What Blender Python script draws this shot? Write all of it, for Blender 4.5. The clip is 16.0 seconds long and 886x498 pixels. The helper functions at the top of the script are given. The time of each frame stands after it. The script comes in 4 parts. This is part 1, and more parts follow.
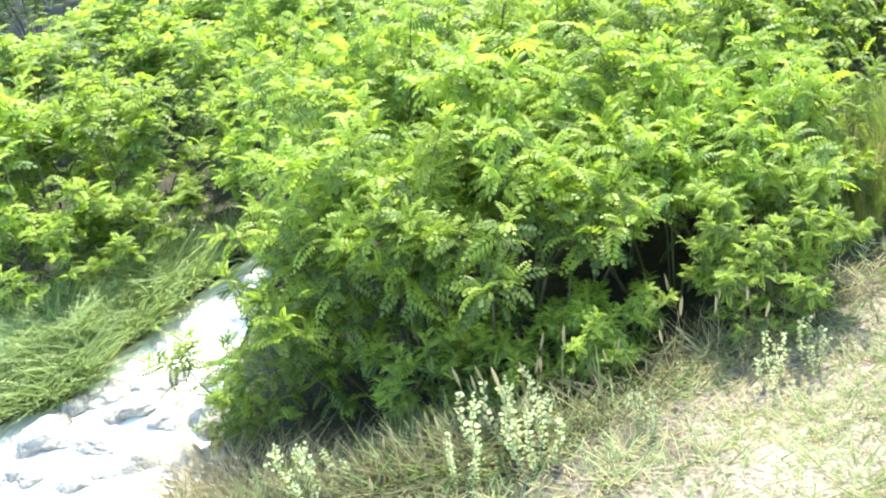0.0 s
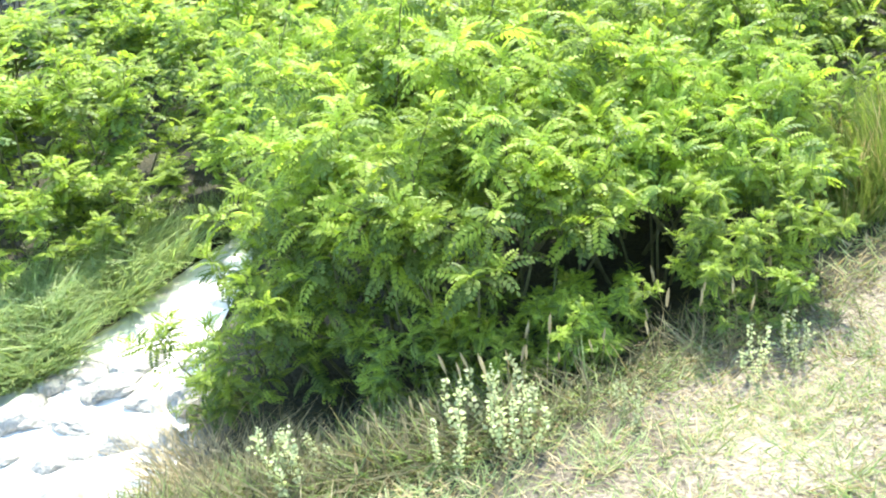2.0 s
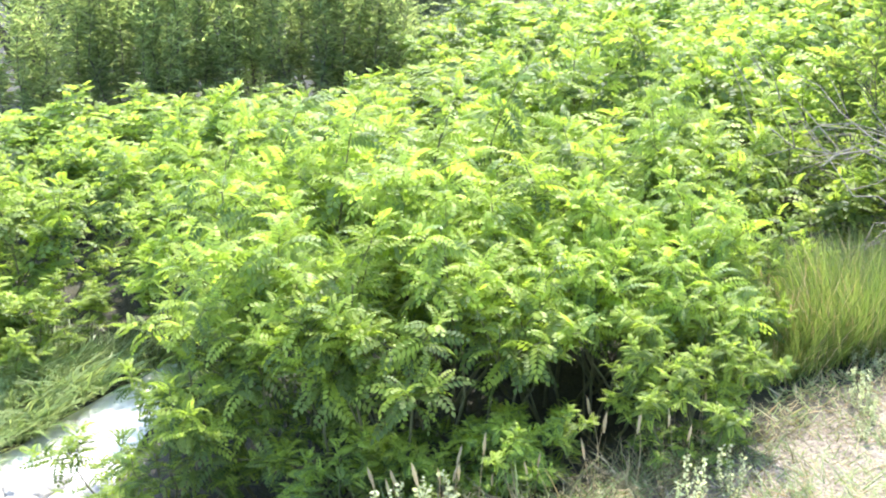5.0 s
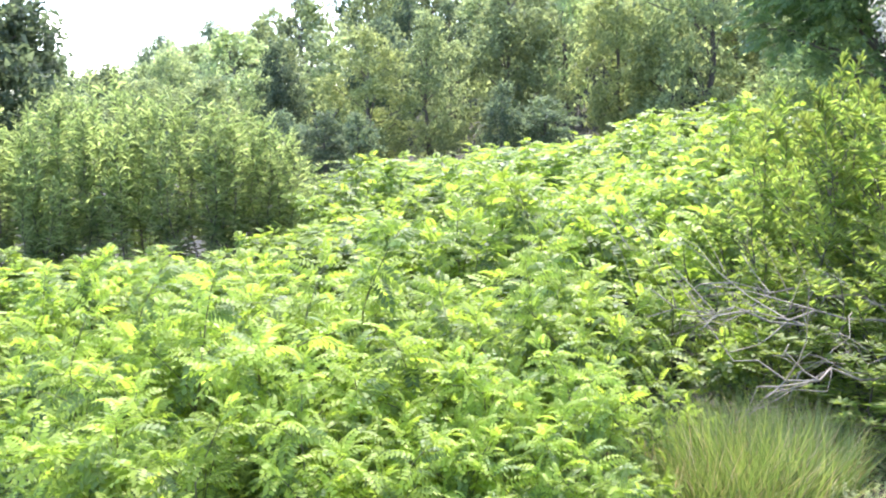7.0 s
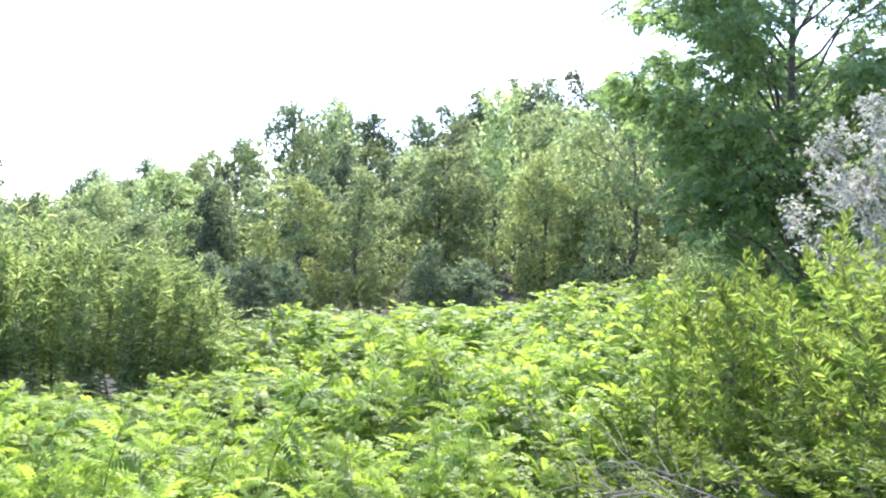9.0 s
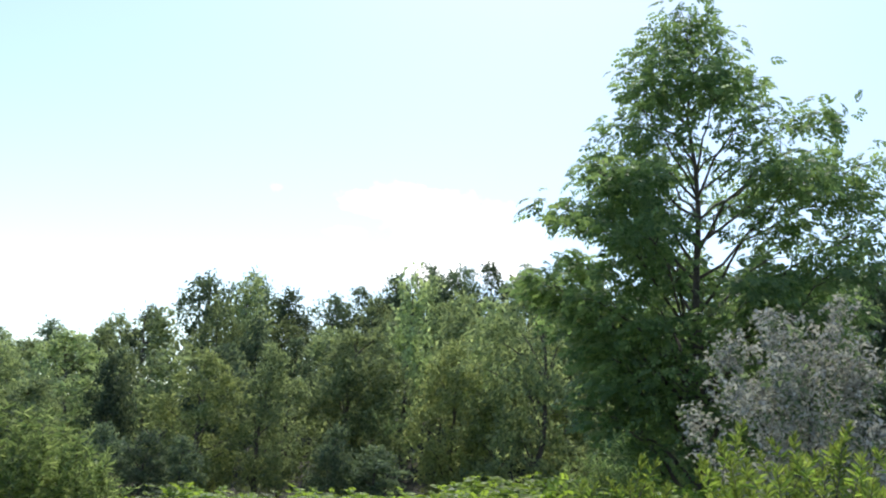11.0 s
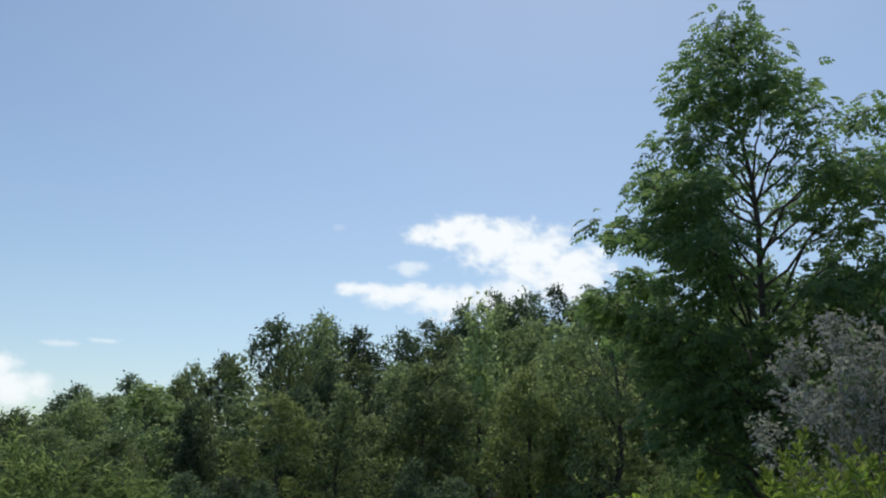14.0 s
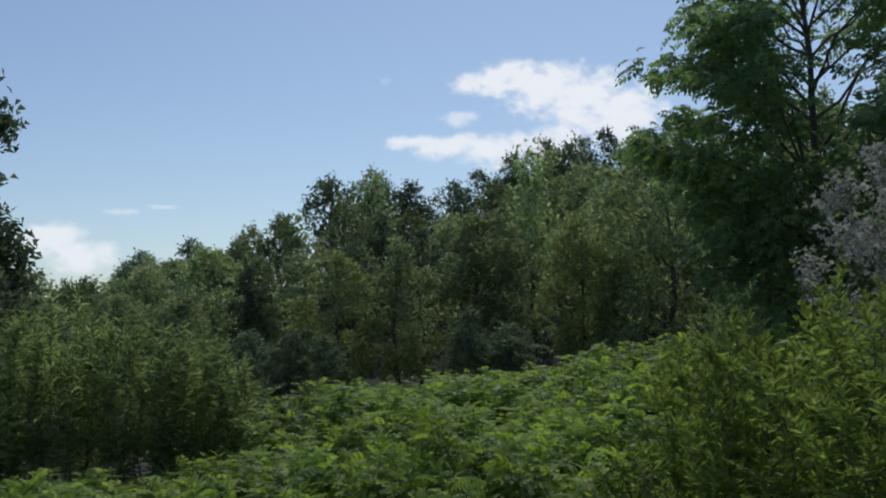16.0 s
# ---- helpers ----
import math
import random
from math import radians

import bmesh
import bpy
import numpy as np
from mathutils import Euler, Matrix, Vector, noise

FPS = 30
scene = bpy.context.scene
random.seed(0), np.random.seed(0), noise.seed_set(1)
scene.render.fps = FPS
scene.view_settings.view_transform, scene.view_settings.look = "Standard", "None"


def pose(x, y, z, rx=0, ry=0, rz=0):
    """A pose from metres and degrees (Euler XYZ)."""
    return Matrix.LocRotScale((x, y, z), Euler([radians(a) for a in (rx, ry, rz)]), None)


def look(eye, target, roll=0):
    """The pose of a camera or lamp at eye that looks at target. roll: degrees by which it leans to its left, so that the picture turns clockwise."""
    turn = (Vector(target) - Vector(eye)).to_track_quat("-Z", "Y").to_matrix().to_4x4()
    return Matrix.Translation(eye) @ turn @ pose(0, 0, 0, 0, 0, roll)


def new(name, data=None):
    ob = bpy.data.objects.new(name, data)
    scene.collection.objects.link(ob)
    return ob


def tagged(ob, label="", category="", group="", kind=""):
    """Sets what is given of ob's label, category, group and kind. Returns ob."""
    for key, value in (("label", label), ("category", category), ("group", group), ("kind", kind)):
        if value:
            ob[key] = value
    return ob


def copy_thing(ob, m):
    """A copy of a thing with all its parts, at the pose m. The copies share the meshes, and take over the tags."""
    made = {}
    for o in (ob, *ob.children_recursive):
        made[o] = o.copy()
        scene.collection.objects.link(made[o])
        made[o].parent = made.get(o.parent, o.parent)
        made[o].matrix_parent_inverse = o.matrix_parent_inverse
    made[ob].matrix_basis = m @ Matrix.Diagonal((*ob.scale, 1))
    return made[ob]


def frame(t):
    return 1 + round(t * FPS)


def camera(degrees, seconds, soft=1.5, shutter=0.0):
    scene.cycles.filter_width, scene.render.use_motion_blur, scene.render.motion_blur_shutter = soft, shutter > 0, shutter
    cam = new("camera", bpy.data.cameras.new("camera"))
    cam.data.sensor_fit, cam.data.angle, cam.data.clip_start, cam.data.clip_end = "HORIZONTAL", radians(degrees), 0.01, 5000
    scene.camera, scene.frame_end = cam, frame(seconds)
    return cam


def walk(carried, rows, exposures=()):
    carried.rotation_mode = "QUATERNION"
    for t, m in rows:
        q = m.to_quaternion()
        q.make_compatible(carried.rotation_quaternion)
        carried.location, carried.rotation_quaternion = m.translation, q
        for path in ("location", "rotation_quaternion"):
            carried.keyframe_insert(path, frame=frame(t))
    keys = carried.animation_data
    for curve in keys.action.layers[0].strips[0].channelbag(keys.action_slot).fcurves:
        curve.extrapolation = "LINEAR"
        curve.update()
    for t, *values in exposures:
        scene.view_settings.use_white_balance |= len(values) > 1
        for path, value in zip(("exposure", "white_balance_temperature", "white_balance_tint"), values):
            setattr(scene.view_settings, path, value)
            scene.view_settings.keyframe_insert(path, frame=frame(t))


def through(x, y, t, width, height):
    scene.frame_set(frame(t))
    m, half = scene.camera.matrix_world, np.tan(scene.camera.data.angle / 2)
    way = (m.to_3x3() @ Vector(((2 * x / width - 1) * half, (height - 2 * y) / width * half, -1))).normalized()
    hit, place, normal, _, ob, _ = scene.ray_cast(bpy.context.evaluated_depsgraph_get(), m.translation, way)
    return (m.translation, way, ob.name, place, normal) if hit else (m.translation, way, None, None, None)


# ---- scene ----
# camera and its way: hand-held on the bank, tilting up from the thicket to the sky and back
PATH = [
    (0, pose(-0.088, -0.046, 1.852, 64.35, 9.63, 5.08)),
    (0.5, pose(-0.072, -0.034, 1.831, 64.21, 9.53, 4.52)),
    (1, pose(-0.077, -0.023, 1.827, 63.11, 8.55, 3.85)),
    (1.5, pose(-0.104, -0.038, 1.829, 62.79, 7.98, 4.00)),
    (2, pose(-0.135, -0.043, 1.845, 63.61, 7.83, 4.35)),
    (2.5, pose(-0.158, -0.061, 1.858, 65.03, 7.06, 5.51)),
    (3, pose(-0.184, -0.084, 1.839, 66.52, 6.82, 5.89)),
    (3.2, pose(-0.202, -0.086, 1.841, 66.61, 6.61, 5.83)),
    (5.3, pose(-0.221, -0.111, 1.588, 74.98, 2.12, 0.00)),
    (5.5, pose(-0.200, -0.068, 1.588, 75.43, 2.36, -1.34)),
    (6, pose(-0.137, 0.034, 1.605, 78.48, 3.58, -2.77)),
    (6.5, pose(-0.081, 0.111, 1.612, 80.51, 2.73, -3.16)),
    (7, pose(-0.025, 0.161, 1.632, 82.52, 2.84, -3.78)),
    (7.5, pose(0.008, 0.164, 1.650, 85.38, 1.79, -4.98)),
    (8, pose(0.033, 0.138, 1.668, 87.41, 0.34, -6.62)),
    (8.5, pose(0.016, 0.088, 1.687, 88.93, -0.95, -7.11)),
    (9, pose(0.000, 0.000, 1.700, 91.40, -1.68, -7.87)),
    (9.5, pose(-0.012, -0.082, 1.712, 93.55, -3.41, -9.16)),
    (10, pose(0.012, -0.069, 1.714, 96.80, -4.16, -9.97)),
    (10.2, pose(0.019, -0.055, 1.717, 98.35, -4.32, -10.30)),
    (12.3, pose(0.126, -0.049, 1.787, 106.39, -3.43, -18.30)),
    (12.5, pose(0.125, -0.048, 1.793, 106.96, -2.34, -17.74)),
    (13, pose(0.098, -0.073, 1.760, 106.69, -1.40, -16.73)),
    (13.5, pose(0.090, -0.150, 1.737, 105.05, -1.06, -14.40)),
    (14, pose(0.189, -0.244, 1.733, 103.73, -1.36, -8.53)),
    (14.5, pose(0.281, -0.274, 1.747, 101.87, 1.49, -5.10)),
    (15, pose(0.351, -0.300, 1.760, 99.95, 1.81, -2.91)),
    (15.5, pose(0.367, -0.276, 1.755, 98.00, 2.00, -3.92)),
    (16, pose(0.346, -0.276, 1.761, 95.12, 1.18, -5.08)),
]
EXPOSURES = [(0, 2.53, 6800, 1), (2.0, 2.55, 6800, 1), (3.2, 2.58, 6700, 4), (5.3, 2.54, 6400, 14), (7, 2.46, 6250, 19), (9, 2.2, 6200, 17), (10.2, 1.4, 6300, 11), (11.4, 0.25, 6400, 7), (12.3, -0.17, 6350, 6), (14, -0.55, 6150, 6), (16, -0.74, 6000, 9)]
cam = camera(48.0, 16.0, soft=2.1)
walk(cam, PATH, EXPOSURES)

# world, sun
SUN_EL, SUN_AZ = radians(55), radians(17)
world = bpy.data.worlds.new("sky")
scene.world = world
world.use_nodes = True
wn = world.node_tree.nodes
sky = wn.new("ShaderNodeTexSky")
sky.sky_type, sky.sun_disc = "NISHITA", False
sky.sun_elevation, sky.sun_rotation = SUN_EL, SUN_AZ
sky.air_density, sky.dust_density, sky.ozone_density = 1.0, 0.7, 0.5
wn["Background"].inputs["Strength"].default_value = 0.15
world.node_tree.links.new(sky.outputs["Color"], wn["Background"].inputs["Color"])
sun = new("sun", bpy.data.lights.new("sun", "SUN"))
sun.data.energy, sun.data.angle, sun.data.color = 2.55, radians(0.53), (1.0, 0.95, 0.86)
toward = Vector((math.sin(SUN_AZ) * math.cos(SUN_EL), math.cos(SUN_AZ) * math.cos(SUN_EL), math.sin(SUN_EL)))
sun.matrix_world = look(toward * 50, (0, 0, 0))


# ---------------------------------------------------------------- materials
def material(name):
    m = bpy.data.materials.new(name)
    m.use_nodes = True
    nt = m.node_tree
    return m, nt, nt.nodes, nt.links, nt.nodes["Principled BSDF"], nt.nodes["Material Output"]


def ramp(nodes, stops):
    r = nodes.new("ShaderNodeValToRGB")
    el = r.color_ramp.elements
    while len(el) < len(stops):
        el.new(0.5)
    for e, (p, c) in zip(el, stops):
        e.position, e.color = p, (*c, 1)
    return r


def leaf_material(name, dark, mid, light, glow, through=0.4, rough=0.45, spread=0.25, sheen=0.5):
    """Thin leaf: colour differs from leaf to leaf and from plant to plant, light shines through."""
    m, nt, n, l, b, out = material(name)
    geo, inf = n.new("ShaderNodeNewGeometry"), n.new("ShaderNodeObjectInfo")
    noi = n.new("ShaderNodeTexNoise")
    noi.inputs["Scale"].default_value, noi.inputs["Detail"].default_value = 3.0, 3
    l.new(geo.outputs["Position"], noi.inputs["Vector"])
    add = n.new("ShaderNodeMath")
    add.operation = "MULTIPLY_ADD"
    l.new(noi.outputs["Fac"], add.inputs[0])
    add.inputs[1].default_value = 0.5
    l.new(geo.outputs["Random Per Island"], add.inputs[2])
    sub = n.new("ShaderNodeMath")
    sub.operation = "SUBTRACT"
    l.new(add.outputs[0], sub.inputs[0])
    sub.inputs[1].default_value = 0.25
    r = ramp(n, [(0.0, dark), (0.5, mid), (1.0, light)])
    l.new(sub.outputs[0], r.inputs["Fac"])
    hsv = n.new("ShaderNodeHueSaturation")
    mr = n.new("ShaderNodeMapRange")
    mr.inputs["To Min"].default_value, mr.inputs["To Max"].default_value = 1 - spread, 1 + spread
    l.new(inf.outputs["Random"], mr.inputs["Value"])
    l.new(mr.outputs[0], hsv.inputs["Value"])
    l.new(r.outputs["Color"], hsv.inputs["Color"])
    l.new(hsv.outputs["Color"], b.inputs["Base Color"])
    b.inputs["Roughness"].default_value = rough
    b.inputs["Specular IOR Level"].default_value = sheen
    tr = n.new("ShaderNodeBsdfTranslucent")
    mul = n.new("ShaderNodeMix")
    mul.data_type, mul.blend_type = "RGBA", "MULTIPLY"
    mul.inputs["Factor"].default_value = 1.0
    l.new(hsv.outputs["Color"], mul.inputs["A"])
    mul.inputs["B"].default_value = (*glow, 1)
    l.new(mul.outputs["Result"], tr.inputs["Color"])
    mix = n.new("ShaderNodeMixShader")
    mix.inputs["Fac"].default_value = through
    l.new(b.outputs[0], mix.inputs[1])
    l.new(tr.outputs[0], mix.inputs[2])
    l.new(mix.outputs[0], out.inputs["Surface"])
    return m


def rough_material(name, stops, scale, bump=0.3, rough=0.9, fine=8.0, metallic=0.0):
    """Two scales of mottling and a bump, in world metres."""
    m, nt, n, l, b, out = material(name)
    geo = n.new("ShaderNodeNewGeometry")
    a, c = n.new("ShaderNodeTexNoise"), n.new("ShaderNodeTexNoise")
    a.inputs["Scale"].default_value, a.inputs["Detail"].default_value = scale, 5
    c.inputs["Scale"].default_value, c.inputs["Detail"].default_value = scale * fine, 4
    l.new(geo.outputs["Position"], a.inputs["Vector"])
    l.new(geo.outputs["Position"], c.inputs["Vector"])
    mx = n.new("ShaderNodeMath")
    mx.operation = "MULTIPLY_ADD"
    l.new(c.outputs["Fac"], mx.inputs[0])
    mx.inputs[1].default_value = 0.6
    l.new(a.outputs["Fac"], mx.inputs[2])
    sb = n.new("ShaderNodeMath")
    sb.operation = "SUBTRACT"
    l.new(mx.outputs[0], sb.inputs[0])
    sb.inputs[1].default_value = 0.3
    r = ramp(n, stops)
    l.new(sb.outputs[0], r.inputs["Fac"])
    l.new(r.outputs["Color"], b.inputs["Base Color"])
    b.inputs["Roughness"].default_value = rough
    bp = n.new("ShaderNodeBump")
    bp.inputs["Strength"].default_value, bp.inputs["Distance"].default_value = bump, 0.02
    l.new(mx.outputs[0], bp.inputs["Height"])
    l.new(bp.outputs[0], b.inputs["Normal"])
    return m


LOCUST = leaf_material("locust_leaf", (0.08, 0.13, 0.037), (0.138, 0.2, 0.053), (0.212, 0.285, 0.073), (1.95, 1.95, 1.2), 0.42, 0.5, 0.32, 0.25)
# young tips, and the yellow of sunlit top leaves put into the colour
LOCUST_YOUNG_LIT = leaf_material("young_locust_leaf", (0.208, 0.284, 0.046), (0.272, 0.352, 0.059), (0.332, 0.42, 0.08), (1.68, 1.76, 1.15), 0.46, 0.5, 0.16, 0.25)
LOCUST_TREE = leaf_material("locust_tree_leaf", (0.107, 0.177, 0.085), (0.175, 0.260, 0.119), (0.247, 0.335, 0.149), (2, 2, 1.3), 0.5, 0.5, 0.2, 0.3)
WILLOW = leaf_material("willow_leaf", (0.115, 0.163, 0.071), (0.198, 0.253, 0.113), (0.316, 0.370, 0.190), (1.85, 1.88, 1.2), 0.54, 0.55, 0.25, 0.25)
PRIVET = leaf_material("shrub_leaf", (0.100, 0.160, 0.041), (0.171, 0.244, 0.063), (0.273, 0.344, 0.104), (1.8, 1.8, 1), 0.58, 0.5, 0.2, 0.3)
PRIVET_YOUNG = leaf_material("young_shrub_leaf", (0.134, 0.184, 0.045), (0.184, 0.236, 0.059), (0.248, 0.293, 0.087), (1.6, 1.6, 0.95), 0.46, 0.5, 0.2, 0.3)
SILVER = leaf_material("silver_leaf", (0.27, 0.265, 0.235), (0.42, 0.41, 0.365), (0.58, 0.57, 0.51), (1.0, 1.0, 0.88), 0.4, 0.7, 0.1, 0.2)
POPLAR = leaf_material("poplar_leaf", (0.124, 0.162, 0.092), (0.215, 0.259, 0.144), (0.332, 0.383, 0.204), (1.9, 1.9, 1.3), 0.47, 0.6, 0.40, 0.1)
OLIVE = leaf_material("olive_leaf", (0.115, 0.150, 0.087), (0.198, 0.239, 0.139), (0.300, 0.342, 0.197), (1.9, 1.9, 1.25), 0.47, 0.6, 0.40, 0.1)
DARK = leaf_material("dark_leaf", (0.065, 0.092, 0.062), (0.110, 0.144, 0.096), (0.175, 0.215, 0.141), (1.8, 1.85, 1.25), 0.44, 0.6, 0.30, 0.1)
PALE = leaf_material("pale_olive_leaf", (0.13, 0.16, 0.078), (0.215, 0.25, 0.12), (0.31, 0.34, 0.17), (1.9, 1.9, 1.25), 0.47, 0.6, 0.12, 0.1)
WEED = leaf_material("pale_weed_leaf", (0.332, 0.376, 0.207), (0.450, 0.485, 0.293), (0.567, 0.594, 0.397), (1.3, 1.3, 0.95), 0.5, 0.7)
SEDGE = leaf_material("sedge_blade", (0.08, 0.125, 0.034), (0.135, 0.185, 0.05), (0.215, 0.255, 0.085), (1.6, 1.65, 1), 0.4, 0.6)
# old brown grass, darkened in colour for the shade below the thicket
SHADE_HAY = leaf_material("old_grass_blade", (0.065, 0.068, 0.03), (0.105, 0.102, 0.05), (0.19, 0.165, 0.09), (1.4, 1.3, 0.9), 0.35, 0.8)
STRAW = leaf_material("dry_blade", (0.300, 0.237, 0.123), (0.420, 0.342, 0.190), (0.550, 0.456, 0.285), (1.1, 1.0, 0.8), 0.3, 0.8)
TURF = leaf_material("turf_blade", (0.15, 0.215, 0.075), (0.25, 0.315, 0.13), (0.37, 0.42, 0.225), (1.4, 1.4, 0.9), 0.35, 0.7)
REED = leaf_material("reed_blade", (0.14, 0.215, 0.08), (0.24, 0.32, 0.12), (0.38, 0.44, 0.21), (1.6, 1.55, 1), 0.35)
BARK = rough_material("bark", [(0.2, (0.05, 0.042, 0.035)), (0.6, (0.13, 0.11, 0.09)), (0.9, (0.22, 0.20, 0.17))], 9.0, 0.8)
GREEN_STEM = rough_material("green_stem", [(0.2, (0.07, 0.08, 0.03)), (0.8, (0.16, 0.15, 0.07))], 12.0, 0.3)
DEADWOOD = rough_material("dead_wood", [(0.2, (0.16, 0.135, 0.1)), (0.6, (0.29, 0.25, 0.195)), (0.9, (0.4, 0.355, 0.285))], 14.0, 0.5)
STONE = rough_material("pale_stone", [(0.15, (0.16, 0.15, 0.135)), (0.5, (0.32, 0.305, 0.28)), (0.85, (0.5, 0.485, 0.45))], 7.0, 0.6)


def ground_material():
    """Straw-dry turf on the sunny bank; under the thicket leaf litter, its shade put into the colour, by the lie of the
    land.
    """
    m, nt, n, l, b, out = material("ground")
    geo = n.new("ShaderNodeNewGeometry")
    att = n.new("ShaderNodeAttribute")
    att.attribute_name = "dry"
    a, c = n.new("ShaderNodeTexNoise"), n.new("ShaderNodeTexNoise")
    a.inputs["Scale"].default_value, a.inputs["Detail"].default_value = 2.2, 6
    c.inputs["Scale"].default_value, c.inputs["Detail"].default_value = 55.0, 6
    for t in (a, c):
        l.new(geo.outputs["Position"], t.inputs["Vector"])
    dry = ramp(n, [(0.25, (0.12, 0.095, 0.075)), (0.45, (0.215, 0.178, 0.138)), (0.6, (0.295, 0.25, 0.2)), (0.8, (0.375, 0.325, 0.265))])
    # litter under the thicket, painted near black to stand in for shade
    soil_shade = ramp(n, [(0.3, (0.014, 0.014, 0.008)), (0.55, (0.032, 0.031, 0.016)), (0.8, (0.065, 0.058, 0.032))])
    mx = n.new("ShaderNodeMath")
    mx.operation = "MULTIPLY_ADD"
    l.new(c.outputs["Fac"], mx.inputs[0])
    mx.inputs[1].default_value = 1.1
    l.new(a.outputs["Fac"], mx.inputs[2])
    sb = n.new("ShaderNodeMath")
    sb.operation = "SUBTRACT"
    l.new(mx.outputs[0], sb.inputs[0])
    sb.inputs[1].default_value = 0.55
    for r in (dry, soil_shade):
        l.new(sb.outputs[0], r.inputs["Fac"])
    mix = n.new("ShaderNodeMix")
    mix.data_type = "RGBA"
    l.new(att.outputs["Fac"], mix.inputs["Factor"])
    l.new(soil_shade.outputs["Color"], mix.inputs["A"])
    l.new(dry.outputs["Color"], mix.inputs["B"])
    l.new(mix.outputs["Result"], b.inputs["Base Color"])
    b.inputs["Roughness"].default_value = 0.95
    bp = n.new("ShaderNodeBump")
    bp.inputs["Strength"].default_value, bp.inputs["Distance"].default_value = 0.8, 0.03
    l.new(mx.outputs[0], bp.inputs["Height"])
    l.new(bp.outputs[0], b.inputs["Normal"])
    return m


def water_material():
    """Shallow, fast, foaming water over pale stones."""
    m, nt, n, l, b, out = material("foaming_water")
    geo = n.new("ShaderNodeNewGeometry")
    mp = n.new("ShaderNodeMapping")
    mp.inputs["Scale"].default_value = (9.0, 2.6, 4.0)
    mp.inputs["Rotation"].default_value = (0, 0, radians(-12))
    l.new(geo.outputs["Position"], mp.inputs["Vector"])
    a = n.new("ShaderNodeTexNoise")
    a.inputs["Scale"].default_value, a.inputs["Detail"].default_value, a.inputs["Distortion"].default_value = 1.0, 6, 0.8
    l.new(mp.outputs[0], a.inputs["Vector"])
    r = ramp(n, [(0.26, (0.20, 0.20, 0.18)), (0.38, (0.62, 0.60, 0.56)), (0.55, (0.86, 0.84, 0.79))])
    l.new(a.outputs["Fac"], r.inputs["Fac"])
    l.new(r.outputs["Color"], b.inputs["Base Color"])
    b.inputs["Roughness"].default_value, b.inputs["IOR"].default_value = 0.3, 1.33
    bp = n.new("ShaderNodeBump")
    bp.inputs["Strength"].default_value, bp.inputs["Distance"].default_value = 0.7, 0.03
    l.new(a.outputs["Fac"], bp.inputs["Height"])
    l.new(bp.outputs[0], b.inputs["Normal"])
    return m


def cloud_material():
    """Sunlit vapour far off: it shines white where it is dense and is clear elsewhere."""
    m, nt, n, l, b, out = material("cloud")
    n.remove(b)
    att = n.new("ShaderNodeAttribute")
    att.attribute_name = "vapour"
    em, tr, mx = n.new("ShaderNodeEmission"), n.new("ShaderNodeBsdfTransparent"), n.new("ShaderNodeMixShader")
    em.inputs["Color"].default_value, em.inputs["Strength"].default_value = (1.0, 0.985, 0.975, 1), 1.45
    l.new(att.outputs["Fac"], mx.inputs["Fac"])
    l.new(tr.outputs[0], mx.inputs[1])
    l.new(em.outputs[0], mx.inputs[2])
    l.new(mx.outputs[0], out.inputs["Surface"])
    return m


GROUND, WATER, CLOUD = ground_material(), water_material(), cloud_material()


# ---------------------------------------------------------------- mesh tools
def mesh(name, V, faces, mats, index=None, smooth=False):
    """A mesh from an array of points and a list of face arrays (n x 3 or n x 4); index: material per face."""
    me = bpy.data.meshes.new(name)
    V = np.asarray(V, np.float32)
    faces = [np.asarray(f, np.int32) for f in faces if len(f)]
    loops = np.concatenate([f.ravel() for f in faces])
    sizes = np.concatenate([np.full(len(f), f.shape[1]) for f in faces])
    starts = np.concatenate([[0], np.cumsum(sizes)[:-1]]).astype(np.int32)
    me.vertices.add(len(V))
    me.vertices.foreach_set("co", V.ravel())
    me.loops.add(len(loops))
    me.loops.foreach_set("vertex_index", loops)
    me.polygons.add(len(sizes))
    me.polygons.foreach_set("loop_start", starts)
    for m in mats:
        me.materials.append(m)
    if index is not None:
        me.polygons.foreach_set("material_index", np.asarray(index, np.int32))
    me.polygons.foreach_set("use_smooth", np.full(len(sizes), smooth))
    me.update(calc_edges=True)
    return me


def part(name, me, parent, label=""):
    ob = new(name, me)
    ob.parent = parent
    return tagged(ob, label)


def thing(name, label, category, group="", kind=""):
    return tagged(new(name), label, category, group, kind)


def tube(points, radii, sides=6):
    """A tapered tube along points, closed to a tip: points and quads."""
    P = np.asarray(points, float)
    r = np.asarray(radii, float)
    T = np.gradient(P, axis=0)
    T /= np.linalg.norm(T, axis=1)[:, None] + 1e-9
    ref = np.array([1.0, 0.13, 0.07]) if abs(T[0, 2]) > 0.7 else np.array([0.1, 0.1, 1.0])
    A = np.cross(T, ref)
    A /= np.linalg.norm(A, axis=1)[:, None] + 1e-9
    B = np.cross(T, A)
    a = np.linspace(0, 2 * np.pi, sides, endpoint=False)
    V = P[:, None] + r[:, None, None] * (np.cos(a)[None, :, None] * A[:, None] + np.sin(a)[None, :, None] * B[:, None])
    k = np.arange(len(P) - 1)[:, None] * sides
    i = np.arange(sides)[None]
    j = (i + 1) % sides
    Q = np.stack([k + i, k + j, k + sides + j, k + sides + i], -1).reshape(-1, 4)
    return V.reshape(-1, 3), Q


def join(pieces):
    """Several (points, quads) as one."""
    V, Q, n = [], [], 0
    for v, q in pieces:
        V.append(v)
        Q.append(q + n)
        n += len(v)
    return np.concatenate(V), np.concatenate(Q)


